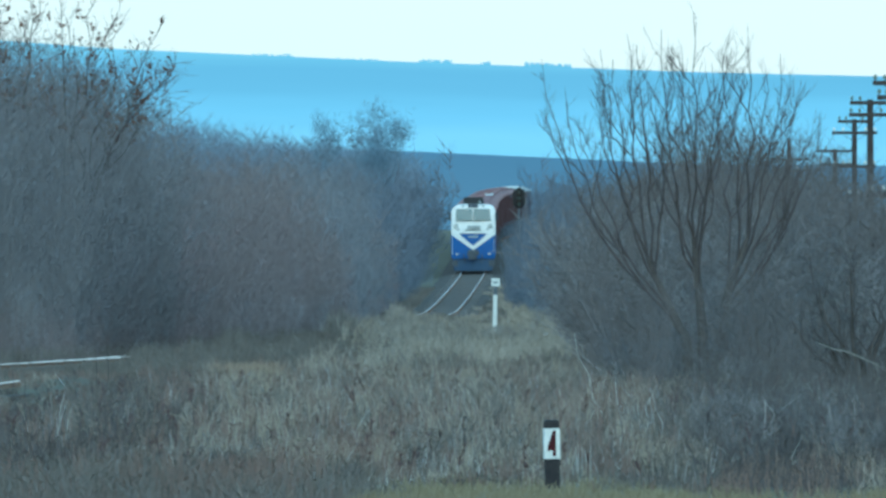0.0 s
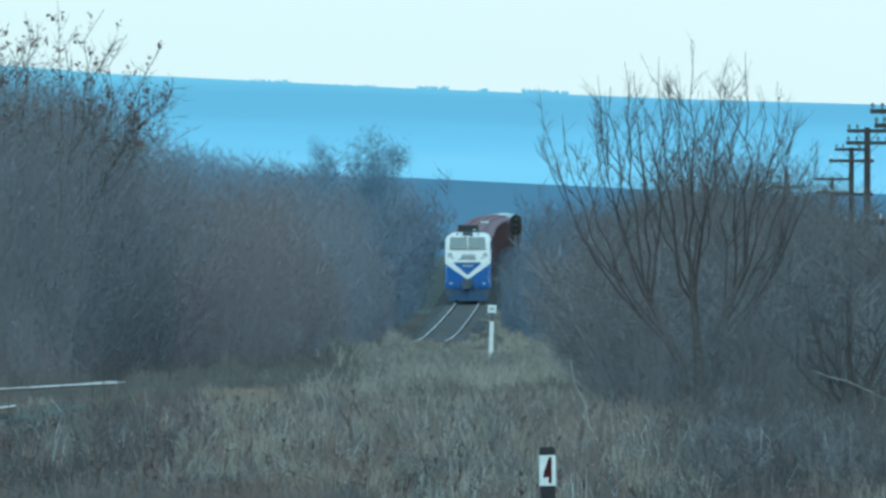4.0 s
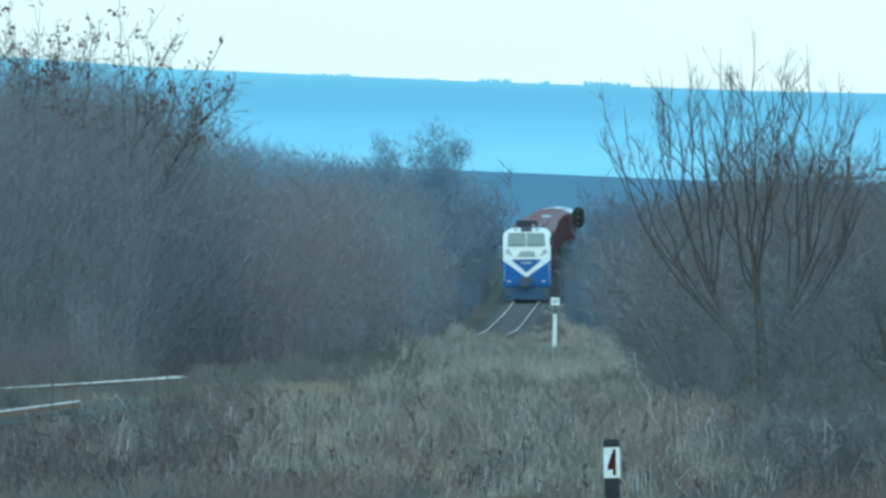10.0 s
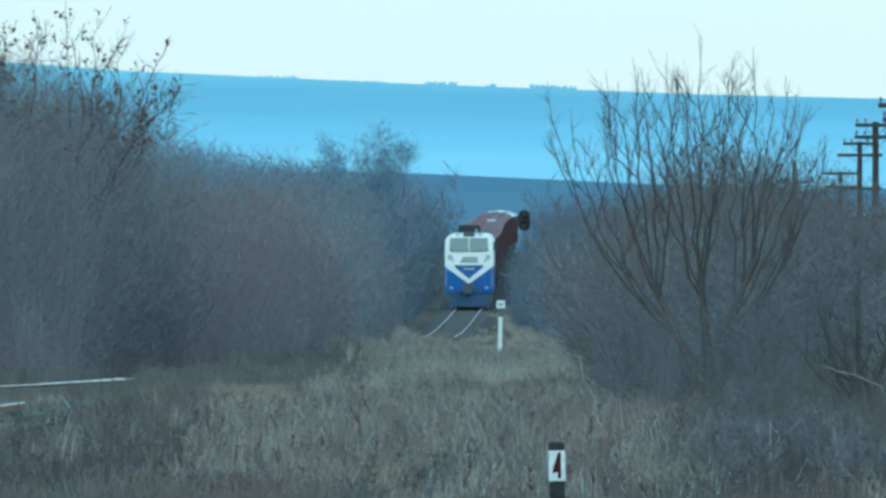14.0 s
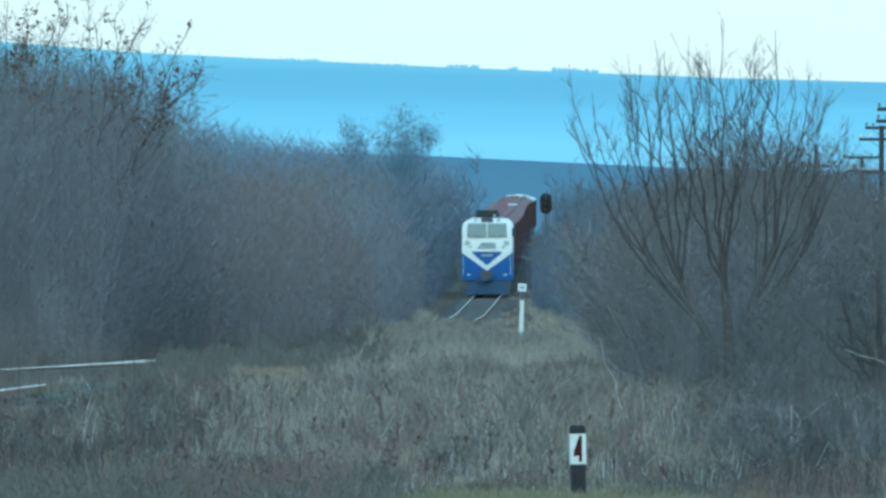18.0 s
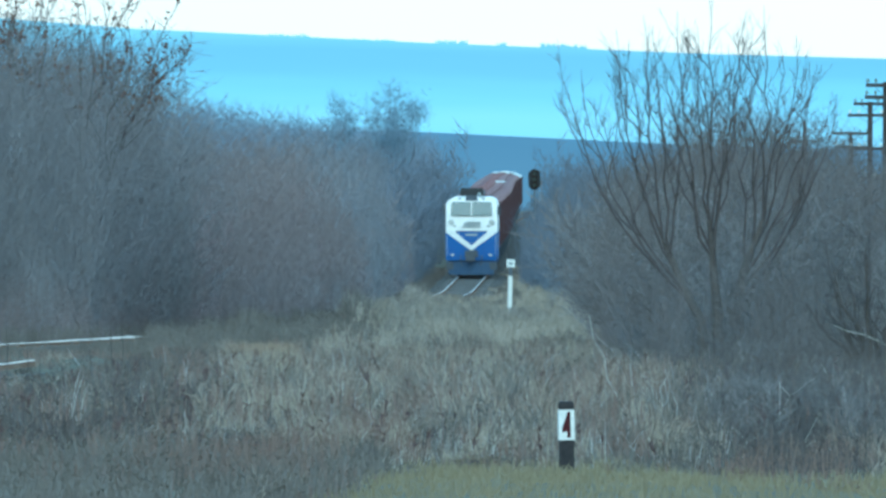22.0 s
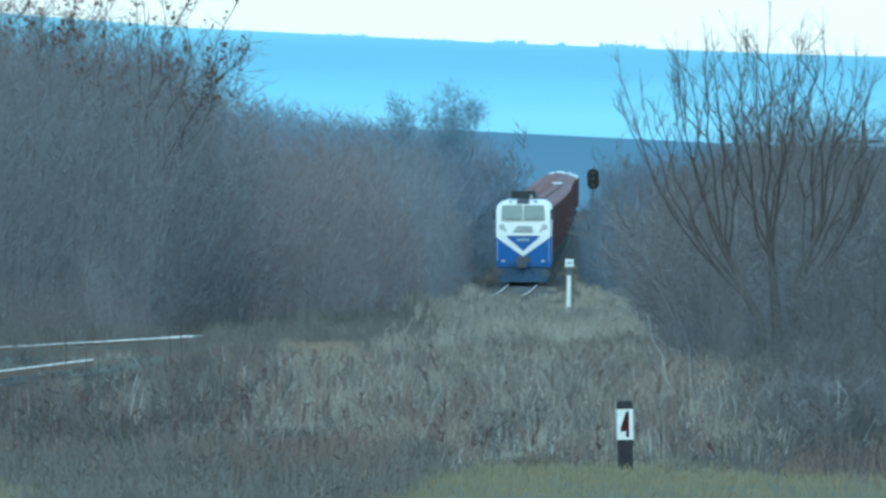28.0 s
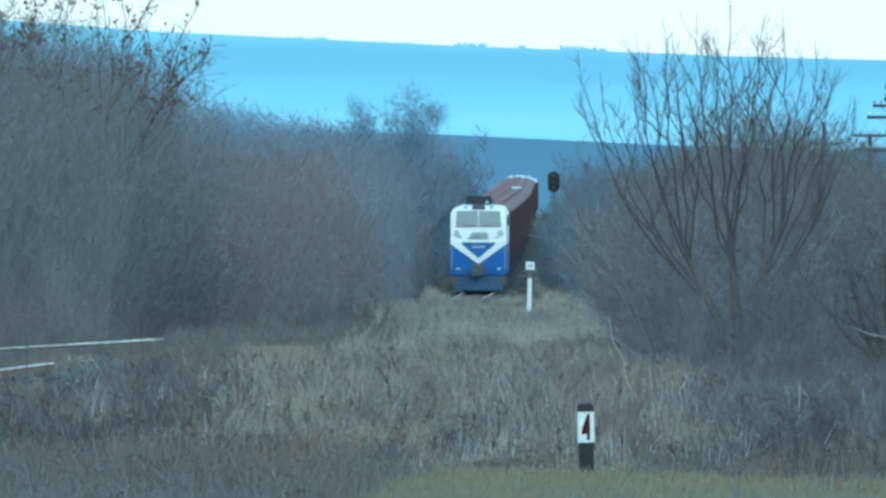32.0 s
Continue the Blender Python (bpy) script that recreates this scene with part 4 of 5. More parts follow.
RIGHT_KINDS = [plant("lineside_shrub", lab, "shrub", "shrubs beside the grass strip", 40 + i, tm, Matrix(), height=4.6, spread=0.75, stems=10, limbs=9, twigs=6, low=0.04, flat=True,
                     thick=0.04, fuzz=0.012, twig_len=0.8, base=0.8)
               for i, (lab, tm) in enumerate((("bare grey-brown shrub with fine twigs", M_TWIG_NEAR_GREY), ("bare brown shrub with fine twigs", M_TWIG_NEAR), ("bare dull brown shrub with fine twigs", M_TWIG_MID)))]
MID_KINDS = [plant("lineside_shrub", lab, "shrub", "shrubs along the far part of the grass strip", 43 + i, tm, Matrix(), height=4.6, spread=0.75, stems=10, limbs=9, twigs=4, low=0.04, flat=True,
                   thick=0.035, fuzz=0.0165, twig_len=0.85, base=0.8)
             for i, (lab, tm) in enumerate((("bare russet-brown shrub beside the railway", M_TWIG_EDGE), ("bare brown shrub beside the railway", M_TWIG_MID)))]
behind, near, mid = [], [], [(6.6, 880, 0.25)]
near += [(q * y, y, z) for q, y, z in ((0.0138, 335, 0.45), (0.0186, 336, 0.42), (0.0192, 345, 0.6), (0.0204, 350, 0.6),
                                       (0.0136, 378, 0.72), (0.0150, 385, 0.78), (0.0164, 390, 0.75), (0.0178, 380, 0.74), (0.0192, 395, 0.8), (0.0206, 400, 0.8), (0.0138, 400, 0.7))]
dark = [(q * y, y, z) for q, y, z in ((0.0202, 190, 0.13), (0.0218, 192, 0.12), (0.0198, 200, 0.15), (0.0236, 186, 0.11), (0.0176, 205, 0.12))]
for k in range(190):
    y = 185 + 800 * rs.random() ** 1.3 if k < 130 else rs.uniform(176, 310)
    edge = float(np.interp(y, (176, 300, 450, 600, 800, 1000), (3.0, 4.4, 5.4, 6.4, 7.6, 8.6)))
    x = edge + abs(rs.gauss(0, 1)) * 0.012 * y + 0.2
    size = float(np.interp(y, (176, 240, 330, 420, 700, 1000), (0.24, 0.38, 0.62, 1.12, 1.3, 1.35))) * (0.68 if x < edge + 1.2 else 1)
    if k >= 166:
        y = rs.uniform(171, 216)
        x, size = y * rs.uniform(0.0165, 0.037), rs.uniform(0.08, 0.15)
    elif x / y > 0.0195 and y < 345:
        size = min(size, rs.uniform(0.12, 0.2))
    if 0.0153 < x / y < 0.0184 and 225 < y < 358 and k < 166:
        size = min(size, 0.1)
    if 0.0125 < x / y < 0.0195 and 240 < y < 365:
        size *= 0.4
    if y >= 520 and x > 0.0185 * y:
        behind.append((x, y, size * (0.74 - 0.24 * ease(x / y, 0.021, 0.027))))
        continue
    (dark if k >= 166 else near if y < 520 else mid).append((x, y, size))
scatter(RIGHT_KINDS, near, 4)
LOW_KINDS = [plant("lineside_shrub", lab, "shrub", "low dark shrubs at the edge of the grass", 48 + i, tm, Matrix(), height=4.6, spread=0.9, stems=11, limbs=9, twigs=6, low=0.04, flat=True,
                   thick=0.05, fuzz=0.026, twig_len=0.9, base=1.2)
             for i, (lab, tm) in enumerate((("low dark bare shrub in dry grass", M_TWIG_DARK), ("low dull brown bare shrub in dry grass", M_TWIG_NEAR)))]
scatter(LOW_KINDS, dark, 14)
scatter(MID_KINDS, mid, 9)

TALL_KINDS = [plant("lineside_shrub", lab, "shrub", "tall brush behind the large tree", 46 + i, tm, Matrix(), height=6.2, spread=0.5, stems=9, limbs=10, twigs=4, low=0.04, flat=True,
                    thick=0.05, fuzz=0.0165, twig_len=0.9, base=1.0)
              for i, (lab, tm) in enumerate((("tall dense bare grey-brown brush", M_TWIG_MID), ("tall dense bare brown brush", M_TWIG_NEAR), ("tall dense bare dark grey brush", M_TWIG_DARK), ("tall dense bare dark brown brush", M_TWIG_NEAR)))]
spots = []
for k in range(64):
    y = rs.uniform(430, 780)
    q = rs.uniform(0.0125, 0.037)
    spots.append((q * y, y, float(np.interp(q, (0.0095, 0.0125, 0.017, 0.0205, 0.0235, 0.028, 0.037), (0.5, 0.72, 1.0, 1.05, 0.82, 0.6, 0.55))) * float(np.interp(y, (430, 780), (0.95, 1.22)))))
scatter(TALL_KINDS[:2], [p for p in spots if p[0] < 0.0185 * p[1]], 8)
scatter(TALL_KINDS[2:], behind + [p for p in spots if p[0] >= 0.0185 * p[1]], 8)

def limbed(t, r, trunks, limbs, k, bark, twig_mat, kink=0.055, lift=0.16):
    """Limbs with forks, side branches and twigs on ready trunk lines; each limb names its trunk, the height of its fork, its tip and its swing. Returns the twig ends."""
    fine, ends = Shape(), []
    for i, u, ex, ey, ez, reach in limbs:
        p = trunks[i]
        f = u * (len(p) - 1)
        n = min(int(f), len(p) - 2)
        a = p[n].lerp(p[n + 1], f - n)
        e = Vector((ex, ey, ez))
        c = Vector((a.x + (ex - a.x) * reach, a.y + (ey - a.y) * 0.5, a.z + (ez - a.z) * 0.43))
        path = []
        for g in range(9):
            w = g / 8
            path.append(a * (1 - w) ** 2 + c * (2 * w * (1 - w)) + e * w * w + Vector((r.gauss(0, kink), r.gauss(0, kink), 0)) * (k if 0 < g else 0))
        limb = Shape()
        rad = [(0.029 * (1 - g / 8.6) ** 1.1 + 0.003) * k for g in range(9)]
        limb.tube(path, rad, 6, True)
        runs = [(path, rad, 11)]
        # forks that lean away and then rise beside the limb
        for w in (r.uniform(0.25, 0.5), r.uniform(0.5, 0.75)):
            g = int(w * 8)
            o = path[g].lerp(path[g + 1], w * 8 - g)
            d = (path[g + 1] - path[g]).normalized()
            out = (d + Vector((r.choice((-1, 1)) * r.uniform(0.35, 0.8), r.uniform(-0.6, 0.6), 0))).normalized()
            ln_ = (e.z - o.z) * r.uniform(0.55, 0.95)
            fork = [o.copy()]
            for h in range(6):
                out = (out + Vector((r.gauss(0, 0.14 + kink), r.gauss(0, 0.14 + kink), lift))).normalized()
                o = o + out * ln_ / 6
                fork.append(o)
            fr = [rad[g] * 0.62 * (1 - h / 6.4) ** 1.1 + 0.003 * k for h in range(7)]
            limb.tube(fork, fr, 5)
            runs.append((fork, fr, 6))
        # side branches that bend upwards
        for run, rr, q in [(run, rr, q / n_) for run, rr, n_ in runs for q in range(n_)]:
            w = 0.22 + 0.72 * q + r.uniform(0, 0.05)
            last = len(run) - 1
            g = min(int(w * last), last - 1)
            o = run[g].lerp(run[g + 1], w * last - g)
            d = (run[g + 1] - run[g]).normalized()
            out = (d * 1.1 + Vector((r.uniform(-1, 1), r.uniform(-1, 1), r.uniform(-0.1, 0.4)))).normalized()
            ln_ = r.uniform(0.25, 0.85) * (1.2 - 0.6 * w) * k
            b = o + out * ln_ * 0.45
            up = (out * 0.8 + Vector((r.gauss(0, 0.12), r.gauss(0, 0.12), 0.55))).normalized()
            m = b + up * ln_ * 0.55
            limb.tube([o, b, m], [max(rr[g] * 0.4, 0.006 * k), 0.005 * k, 0.0025 * k], 3)
            for z in range(3):
                h = r.random()
                so = o.lerp(b, h * 2) if h < 0.5 else b.lerp(m, h * 2 - 1)
                td = (up + Vector((r.uniform(-1, 1), r.uniform(-1, 1), r.uniform(-0.2, 0.5))) * 0.9).normalized()
                se = so + td * r.uniform(0.15, 0.45) * k
                fine.spike(so, se, 0.0045 * k, True)
                sm = so.lerp(se, r.uniform(0.3, 0.8))
                fine.spike(sm, sm + (td + Vector((r.uniform(-1, 1), r.uniform(-1, 1), 0.3)) * 0.7).normalized() * r.uniform(0.1, 0.25) * k, 0.004 * k, True)
                ends.append(se)
        part("limb", limb, bark, t)
    part("crown", fine, twig_mat, t, "fine bare twigs")
    return ends


def vase_tree(x, y):
    """Three trunks side by side that fork into long rising limbs."""
    r = random.Random(61)
    t = thing("bare_tree", "large bare vase-shaped tree with three trunks and rising limbs", "tree", m=pose(x, y, land(y)))
    trunks = [[Vector(p) for p in q] for q in (((-0.28, 0, -0.2), (-0.36, 0, 1.2), (-0.72, 0.1, 1.9), (-1.15, 0.15, 2.9)),
                                               ((0.02, 0.1, -0.2), (-0.03, 0.1, 1.4), (-0.12, 0.2, 2.4), (-0.2, 0.25, 3.3)),
                                               ((0.36, -0.1, -0.2), (0.36, -0.1, 1.4), (0.52, -0.1, 2.3), (0.9, -0.1, 3.3)))]
    for k, pts in enumerate(trunks):
        sh = Shape()
        sh.tube(pts, [0.135, 0.115, 0.085, 0.05], 8, True)
        part("trunk", sh, M_BARK_DARK, t, "dark damp trunk")
    limbed(t, r, trunks, ((0, 0.5, -3.3, 0.2, 7.0, 0.92), (0, 0.55, -2.8, 0.2, 6.4, 0.95), (0, 0.75, -2.15, -0.3, 7.2, 0.85), (0, 1, -1.85, 0.5, 7.0, 0.75), (0, 1, -1.6, 0.2, 7.5, 0.5),
                          (1, 0.75, -0.9, 0.6, 7.6, 0.9), (1, 1, -0.2, 0.2, 7.95, 0.4), (1, 1, -0.5, -0.5, 7.3, 0.6), (1, 0.8, 0.6, 0.7, 7.6, 0.4),
                          (2, 1, 1.0, -0.1, 7.7, 0.9), (2, 0.8, 0.7, -0.6, 6.8, 0.7), (2, 0.6, 1.6, 0.3, 7.1, 0.85), (2, 0.6, 2.0, -0.3, 6.5, 0.8),
                          (2, 0.4, 2.4, 0.4, 5.9, 0.8), (1, 0.6, 0.15, -0.7, 6.9, 0.6), (0, 0.6, -2.6, 0.5, 5.8, 0.8), (1, 0.7, -1.1, 0.8, 6.5, 0.8), (2, 0.7, 0.4, 0.8, 6.3, 0.3),
                          (2, 0.45, 2.2, -0.5, 5.4, 0.7), (1, 0.9, 0.5, -0.3, 7.2, 0.5), (0, 0.9, -0.7, 0.4, 6.7, 0.6), (0, 0.85, -1.25, -0.6, 7.2, 0.9), (2, 0.9, 1.35, 0.6, 6.9, 0.6)),
           1.0, M_BARK_TREE, M_TWIG_TREE)


def leafy_tree(x, y, tips, seed):
    """A tall tree over the thicket that keeps clusters of dead leaves; tips are x and height of its limbs."""
    r = random.Random(seed)
    t = thing("bare_tree", "tall bare tree with clusters of rusty dead leaves", "tree", "tall trees over the thicket", m=pose(x, y, land(y)))
    trunks = [[Vector((-0.3, 0, -0.2)), Vector((-0.4, 0, 2.5)), Vector((-0.8, 0.1, 6.0))], [Vector((0.3, 0.1, -0.2)), Vector((0.5, 0.1, 2.5)), Vector((1.1, 0, 6.0))]]
    for pts in trunks:
        sh = Shape()
        sh.tube(pts, [0.2, 0.16, 0.11], 8, True)
        part("trunk", sh, M_BARK_DARK, t)
    ends = limbed(t, r, trunks, [(0 if ex < r.uniform(-0.5, 0.5) else 1, r.uniform(0.6, 1.0), ex, r.uniform(-1, 1), ez, r.uniform(0.2, 0.7)) for ex, ez in tips], 1.6, M_BARK_TREE, M_TWIG_TREE, 0.11, 0.02)
    leaf = Shape()
    for k in range(330):
        p = ends[r.randrange(len(ends))]
        if p.z < 8:
            continue
        for q in range(4):
            o = p + Vector((r.gauss(0, 0.10), r.gauss(0, 0.10), r.gauss(0, 0.10)))
            e1, e2 = Vector((r.gauss(0, 0.04), r.gauss(0, 0.04), r.gauss(0, 0.04))), Vector((r.gauss(0, 0.04), r.gauss(0, 0.04), r.gauss(0, 0.04)))
            leaf.add([tuple(o - e1), tuple(o + e2), tuple(o + e1), tuple(o - e2)], [(0, 1, 2, 3)])
    tagged(part("dead_leaves", leaf, M_RUST_LEAF, t, "rusty dead leaf clusters"), kind="stuff")


vase_tree(6.08, 360)
plant("bare_tree", "small dark bare tree leaning over fallen wood", "tree", "", 63, M_TWIG_DARK, pose(8.3, 320, land(320)),
      height=3.2, spread=0.5, stems=2, limbs=6, twigs=4, thick=0.085, fuzz=0.009, twig_len=0.6, low=0.3, base=0.15, rise=0.3,
      aims=((-1.35, 0.2, 1.7), (-0.85, -0.2, 2.5), (-0.2, 0.3, 2.7), (0.45, -0.2, 2.5), (1.1, 0.2, 2.0), (0.8, 0.1, 2.6), (-0.5, 0.3, 2.2)))
leafy_tree(-13.0, 640, ((-2.3, 13.0), (-0.9, 13.7), (0.3, 14.1), (1.4, 13.8), (2.6, 12.9), (4.0, 12.6), (4.6, 11.2), (3.3, 10.6), (0.9, 12.2)), 71)
leafy_tree(-17.2, 648, ((-3.0, 14.0), (-1.4, 14.4), (0.2, 14.6), (1.5, 13.8), (3.0, 12.8), (-2.2, 13.0)), 72)
leafy_tree(-20.5, 655, ((-2.0, 14.8), (-0.8, 15.4), (0.4, 14.6), (1.4, 15.0), (2.4, 14.2), (0.0, 13.4)), 73)


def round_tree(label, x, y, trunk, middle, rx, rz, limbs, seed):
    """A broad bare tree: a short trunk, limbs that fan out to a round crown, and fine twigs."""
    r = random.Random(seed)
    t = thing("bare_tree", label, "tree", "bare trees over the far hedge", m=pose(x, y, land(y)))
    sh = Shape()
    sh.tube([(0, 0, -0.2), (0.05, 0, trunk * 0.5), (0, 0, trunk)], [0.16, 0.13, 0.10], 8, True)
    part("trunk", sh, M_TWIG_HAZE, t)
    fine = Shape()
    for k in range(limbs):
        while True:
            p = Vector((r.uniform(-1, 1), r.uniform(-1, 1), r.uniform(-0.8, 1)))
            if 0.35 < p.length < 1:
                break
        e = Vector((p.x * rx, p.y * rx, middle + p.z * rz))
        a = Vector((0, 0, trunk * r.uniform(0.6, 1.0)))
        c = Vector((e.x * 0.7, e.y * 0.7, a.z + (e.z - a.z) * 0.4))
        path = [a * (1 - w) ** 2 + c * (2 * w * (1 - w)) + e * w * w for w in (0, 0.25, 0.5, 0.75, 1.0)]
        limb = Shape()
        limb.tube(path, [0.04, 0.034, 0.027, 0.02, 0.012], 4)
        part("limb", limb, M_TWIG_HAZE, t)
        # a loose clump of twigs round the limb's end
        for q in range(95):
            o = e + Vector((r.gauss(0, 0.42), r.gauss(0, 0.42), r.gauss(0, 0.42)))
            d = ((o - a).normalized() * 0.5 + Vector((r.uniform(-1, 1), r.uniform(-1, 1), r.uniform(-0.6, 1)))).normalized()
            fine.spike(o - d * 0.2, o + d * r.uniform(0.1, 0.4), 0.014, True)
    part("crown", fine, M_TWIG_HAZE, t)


# bark and twigs here wear the painted haze tint
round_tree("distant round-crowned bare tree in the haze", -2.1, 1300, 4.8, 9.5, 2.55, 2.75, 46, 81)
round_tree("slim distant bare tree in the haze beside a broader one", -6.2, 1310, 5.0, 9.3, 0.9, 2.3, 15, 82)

# ---- close brush that fills the thickets ----
rb = random.Random(31)
head_top = crest_of((-0.040, -0.0267, -0.0170, -0.0151, -0.0141, -0.0132), (0.0050, 0.0044, 0.0030, 0.0013, 0.0003, -0.0008))
spots = []
while len(spots) < 5200:
    y = rb.uniform(618, 690)
    x = y * rb.uniform(-0.0365, -0.0128)
    if x < track_x(y) - 3.2:
        spots.append((x, y, head_top(x, y) * rb.uniform(0.3, 1.0) ** 0.5))
while len(spots) < 7600:
    y = rb.uniform(590, 700)
    x = track_x(y) - 4.0 - rb.random() * 6.0
    if -0.0225 < x / y < -0.0118:
        spots.append((x, y, head_top(x, y) * rb.uniform(0.4, 1.0) ** 0.6 * (0.3 + 0.7 * ease(track_x(y) - x, 3.5, 9.0))))
brush("thicket_brush", "dense dull brown brush filling the tall end of the thicket", M_TWIG_BRUSH, spots, 1, 0.010)
spots = []
while len(spots) < 1150:
    # thinner dark growth that stands a little over the rest
    y = rb.uniform(690, 716)
    q = rb.uniform(-0.0365, -0.0160)
    spots.append((q * y, y, head_top(q * y, y) * rb.uniform(0.96, 1.01 + 0.10 * ease(-q, 0.0160, 0.0225))))
brush("thicket_brush", "thin dark brown brush standing over the tall end of the thicket", M_TWIG_NEAR, spots, 13, 0.010)
hedge_top = crest_of((-0.040, -0.0132, -0.0073, -0.0018, 0.0004, 0.004), (0.001, -0.0006, -0.0006, -0.0012, -0.0019, -0.003))
spots, spots2 = [], []
while len(spots) < 5200:
    y = rb.uniform(640, 1000)
    x = track_x(y) - 3.5 - abs(rb.gauss(0, 1)) * 3.5
    if -0.030 < x / y < 0.0045:
        h = hedge_top(x, y) * rb.uniform(0.3, 1.0) ** 0.6 * (0.55 + 0.45 * ease(track_x(y) - x, 3.5, 6.0))
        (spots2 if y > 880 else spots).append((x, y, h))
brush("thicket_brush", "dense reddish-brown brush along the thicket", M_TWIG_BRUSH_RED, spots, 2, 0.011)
# same hedge farther off, its colour shifted for distance haze
brush("thicket_brush", "dense brush at the far end of the thicket, greyed as by haze", M_TWIG_BRUSH_HAZE, spots2, 3, 0.013)
spots = []
while len(spots) < 2500:
    y = rb.uniform(560, 800)
    x = track_x(y) - 2.9 - rb.random() ** 1.5 * 3.0
    if len(spots) < 800:
        y = rb.uniform(560, 640)
        x = y * rb.uniform(-0.0365, -0.0125)
    if x / y > -0.0365 and x < track_x(y) - 2.8:
        spots.append((x, y, rb.uniform(0.5, 2.6) * (1 if y < 640 else 0.9)))
while len(spots) < 3700:
    # a sloping skirt of growth before the tall end
    y = rb.uniform(600, 700)
    back = rb.random() * 5.0
    x = track_x(y) - 2.6 - back
    if -0.0205 < x / y < -0.0118:
        spots.append((x, y, rb.uniform(0.5, 1.0) * (1.0 + 0.75 * back)))
brush("thicket_brush", "low russet brush along the foot of the thicket", M_TWIG_BRUSH_RED, [p for p in spots if p[0] > -0.021 * p[1]], 4, 0.010, 8)
# below the tallest shrubs the shade is painted by this darker brush
brush("thicket_brush", "low russet brush at the foot of the tallest shrubs, darkened as shade", M_TWIG_FOOT, [p for p in spots if p[0] <= -0.021 * p[1]], 12, 0.010, 8)
far_top = crest_of((-0.018, -0.0138, -0.0123, -0.0106, -0.0044, 0.0, 0.003, 0.008), (0.0014, 0.0013, 0.0013, 0.0008, 0.0001, -0.0005, -0.001, -0.0016))
spots = []
while len(spots) < 4200:
    y = rb.uniform(1420, 1640)
    x = y * rb.uniform(-0.0175, 0.0006)
    if x < track_x(y) - 4:
        spots.append((x, y, far_top(x, y) * rb.uniform(0.6, 1.0) ** 0.5))
brush("far_hedge", "hedge far down the valley, coloured blue-grey as haze", M_TWIG_HAZE_BLUE, spots, 5, 0.024, 9)
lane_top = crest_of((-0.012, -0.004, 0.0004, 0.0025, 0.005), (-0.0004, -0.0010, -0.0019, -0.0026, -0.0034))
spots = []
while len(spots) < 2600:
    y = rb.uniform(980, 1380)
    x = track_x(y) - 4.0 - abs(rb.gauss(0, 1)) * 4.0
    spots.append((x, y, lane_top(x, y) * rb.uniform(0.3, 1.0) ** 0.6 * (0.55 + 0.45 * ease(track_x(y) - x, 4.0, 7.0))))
brush("thicket_brush", "brush beside the far track, tinted blue as haze", M_BRUSH_HAZE, spots, 7, 0.017, 9)
lane_top = crest_of((0.0045, 0.0055, 0.007, 0.0085, 0.0099, 0.014), (-0.0062, -0.0050, -0.0040, -0.0028, -0.0020, -0.0012))
spots = []
while len(spots) < 2600:
    y = rb.uniform(970, 1300)
    x = track_x(y) + 4.2 + rb.random() ** 1.4 * 11
    if x / y > 0.0062:
        spots.append((x, y, lane_top(x, y) * rb.uniform(0.35, 1.0) ** 0.6))
while len(spots) < 3600:
    # low growth along the ballast, higher where the line bends away
    y = rb.uniform(1010, 1460)
    x = track_x(y) + 4.0 + rb.random() * 5.0
    spots.append((x, y, rb.uniform(0.5, 2.0) if y < 1360 else rb.uniform(1.5, 4.2)))
while len(spots) < 3900:
    spots.append((rb.uniform(5.5, 7.6), rb.uniform(966, 996), rb.uniform(2.2, 5.2)))
brush("thicket_brush", "brush behind the railway signal, tinted blue as haze", M_BRUSH_HAZE, spots, 8, 0.015, 9)
right_top = crest_of((0.0085, 0.0105, 0.0138, 0.0154, 0.0170, 0.0183, 0.0202, 0.0235, 0.0245, 0.0275, 0.037), (-0.0043, -0.0030, -0.0014, 0.0004, 0.0009, 0.0005, 0.0001, -0.0008, -0.0014, -0.0026, -0.0026))
spots = []
while len(spots) < 6600:
    y = rb.uniform(395, 620)
    x = y * rb.uniform(0.0104, 0.0345)
    spots.append((x, y, right_top(x, y) * rb.uniform(0.3, 1.0) ** 0.45))
spots_b = []
while len(spots_b) < 3300:
    y = rb.uniform(148, 300)
    q = rb.uniform(0.0135, 0.0365)
    if y > 174 - 23 * ease(q * y, 1.9, 2.9) and q > 0.0145 + 0.0015 * noise.noise(Vector((y * 0.09, 2.0, 0))):
        spots_b.append((q * y, y, rb.uniform(0.35, 1.05) * (0.6 + 0.8 * ease(y, 160, 260)) * (0.7 + 0.9 * max(0, noise.noise(Vector((q * 500, y * 0.04, 1.0)))))))
brush("lineside_brush", "low tangled grey-brown brush at the edge of the grass", M_TWIG_DARK, spots_b, 10, 0.0032, 9, 2, 0.25, 0.4)
spots_b = []
while len(spots_b) < 620:
    y = rb.uniform(330, 358)
    q = rb.uniform(0.0131, 0.0262)
    spots_b.append((q * y, y, rb.uniform(0.8, 3.4) * (0.12 if 0.0149 < q < 0.0185 else 1)))
brush("lineside_brush", "thin brown brush round the foot of the large tree", M_TWIG_BRUSH_DULL, spots_b, 9, 0.0042)
brush("lineside_brush", "dense dull brown brush behind the large tree", M_TWIG_BRUSH_DULL, spots, 6, 0.0085)


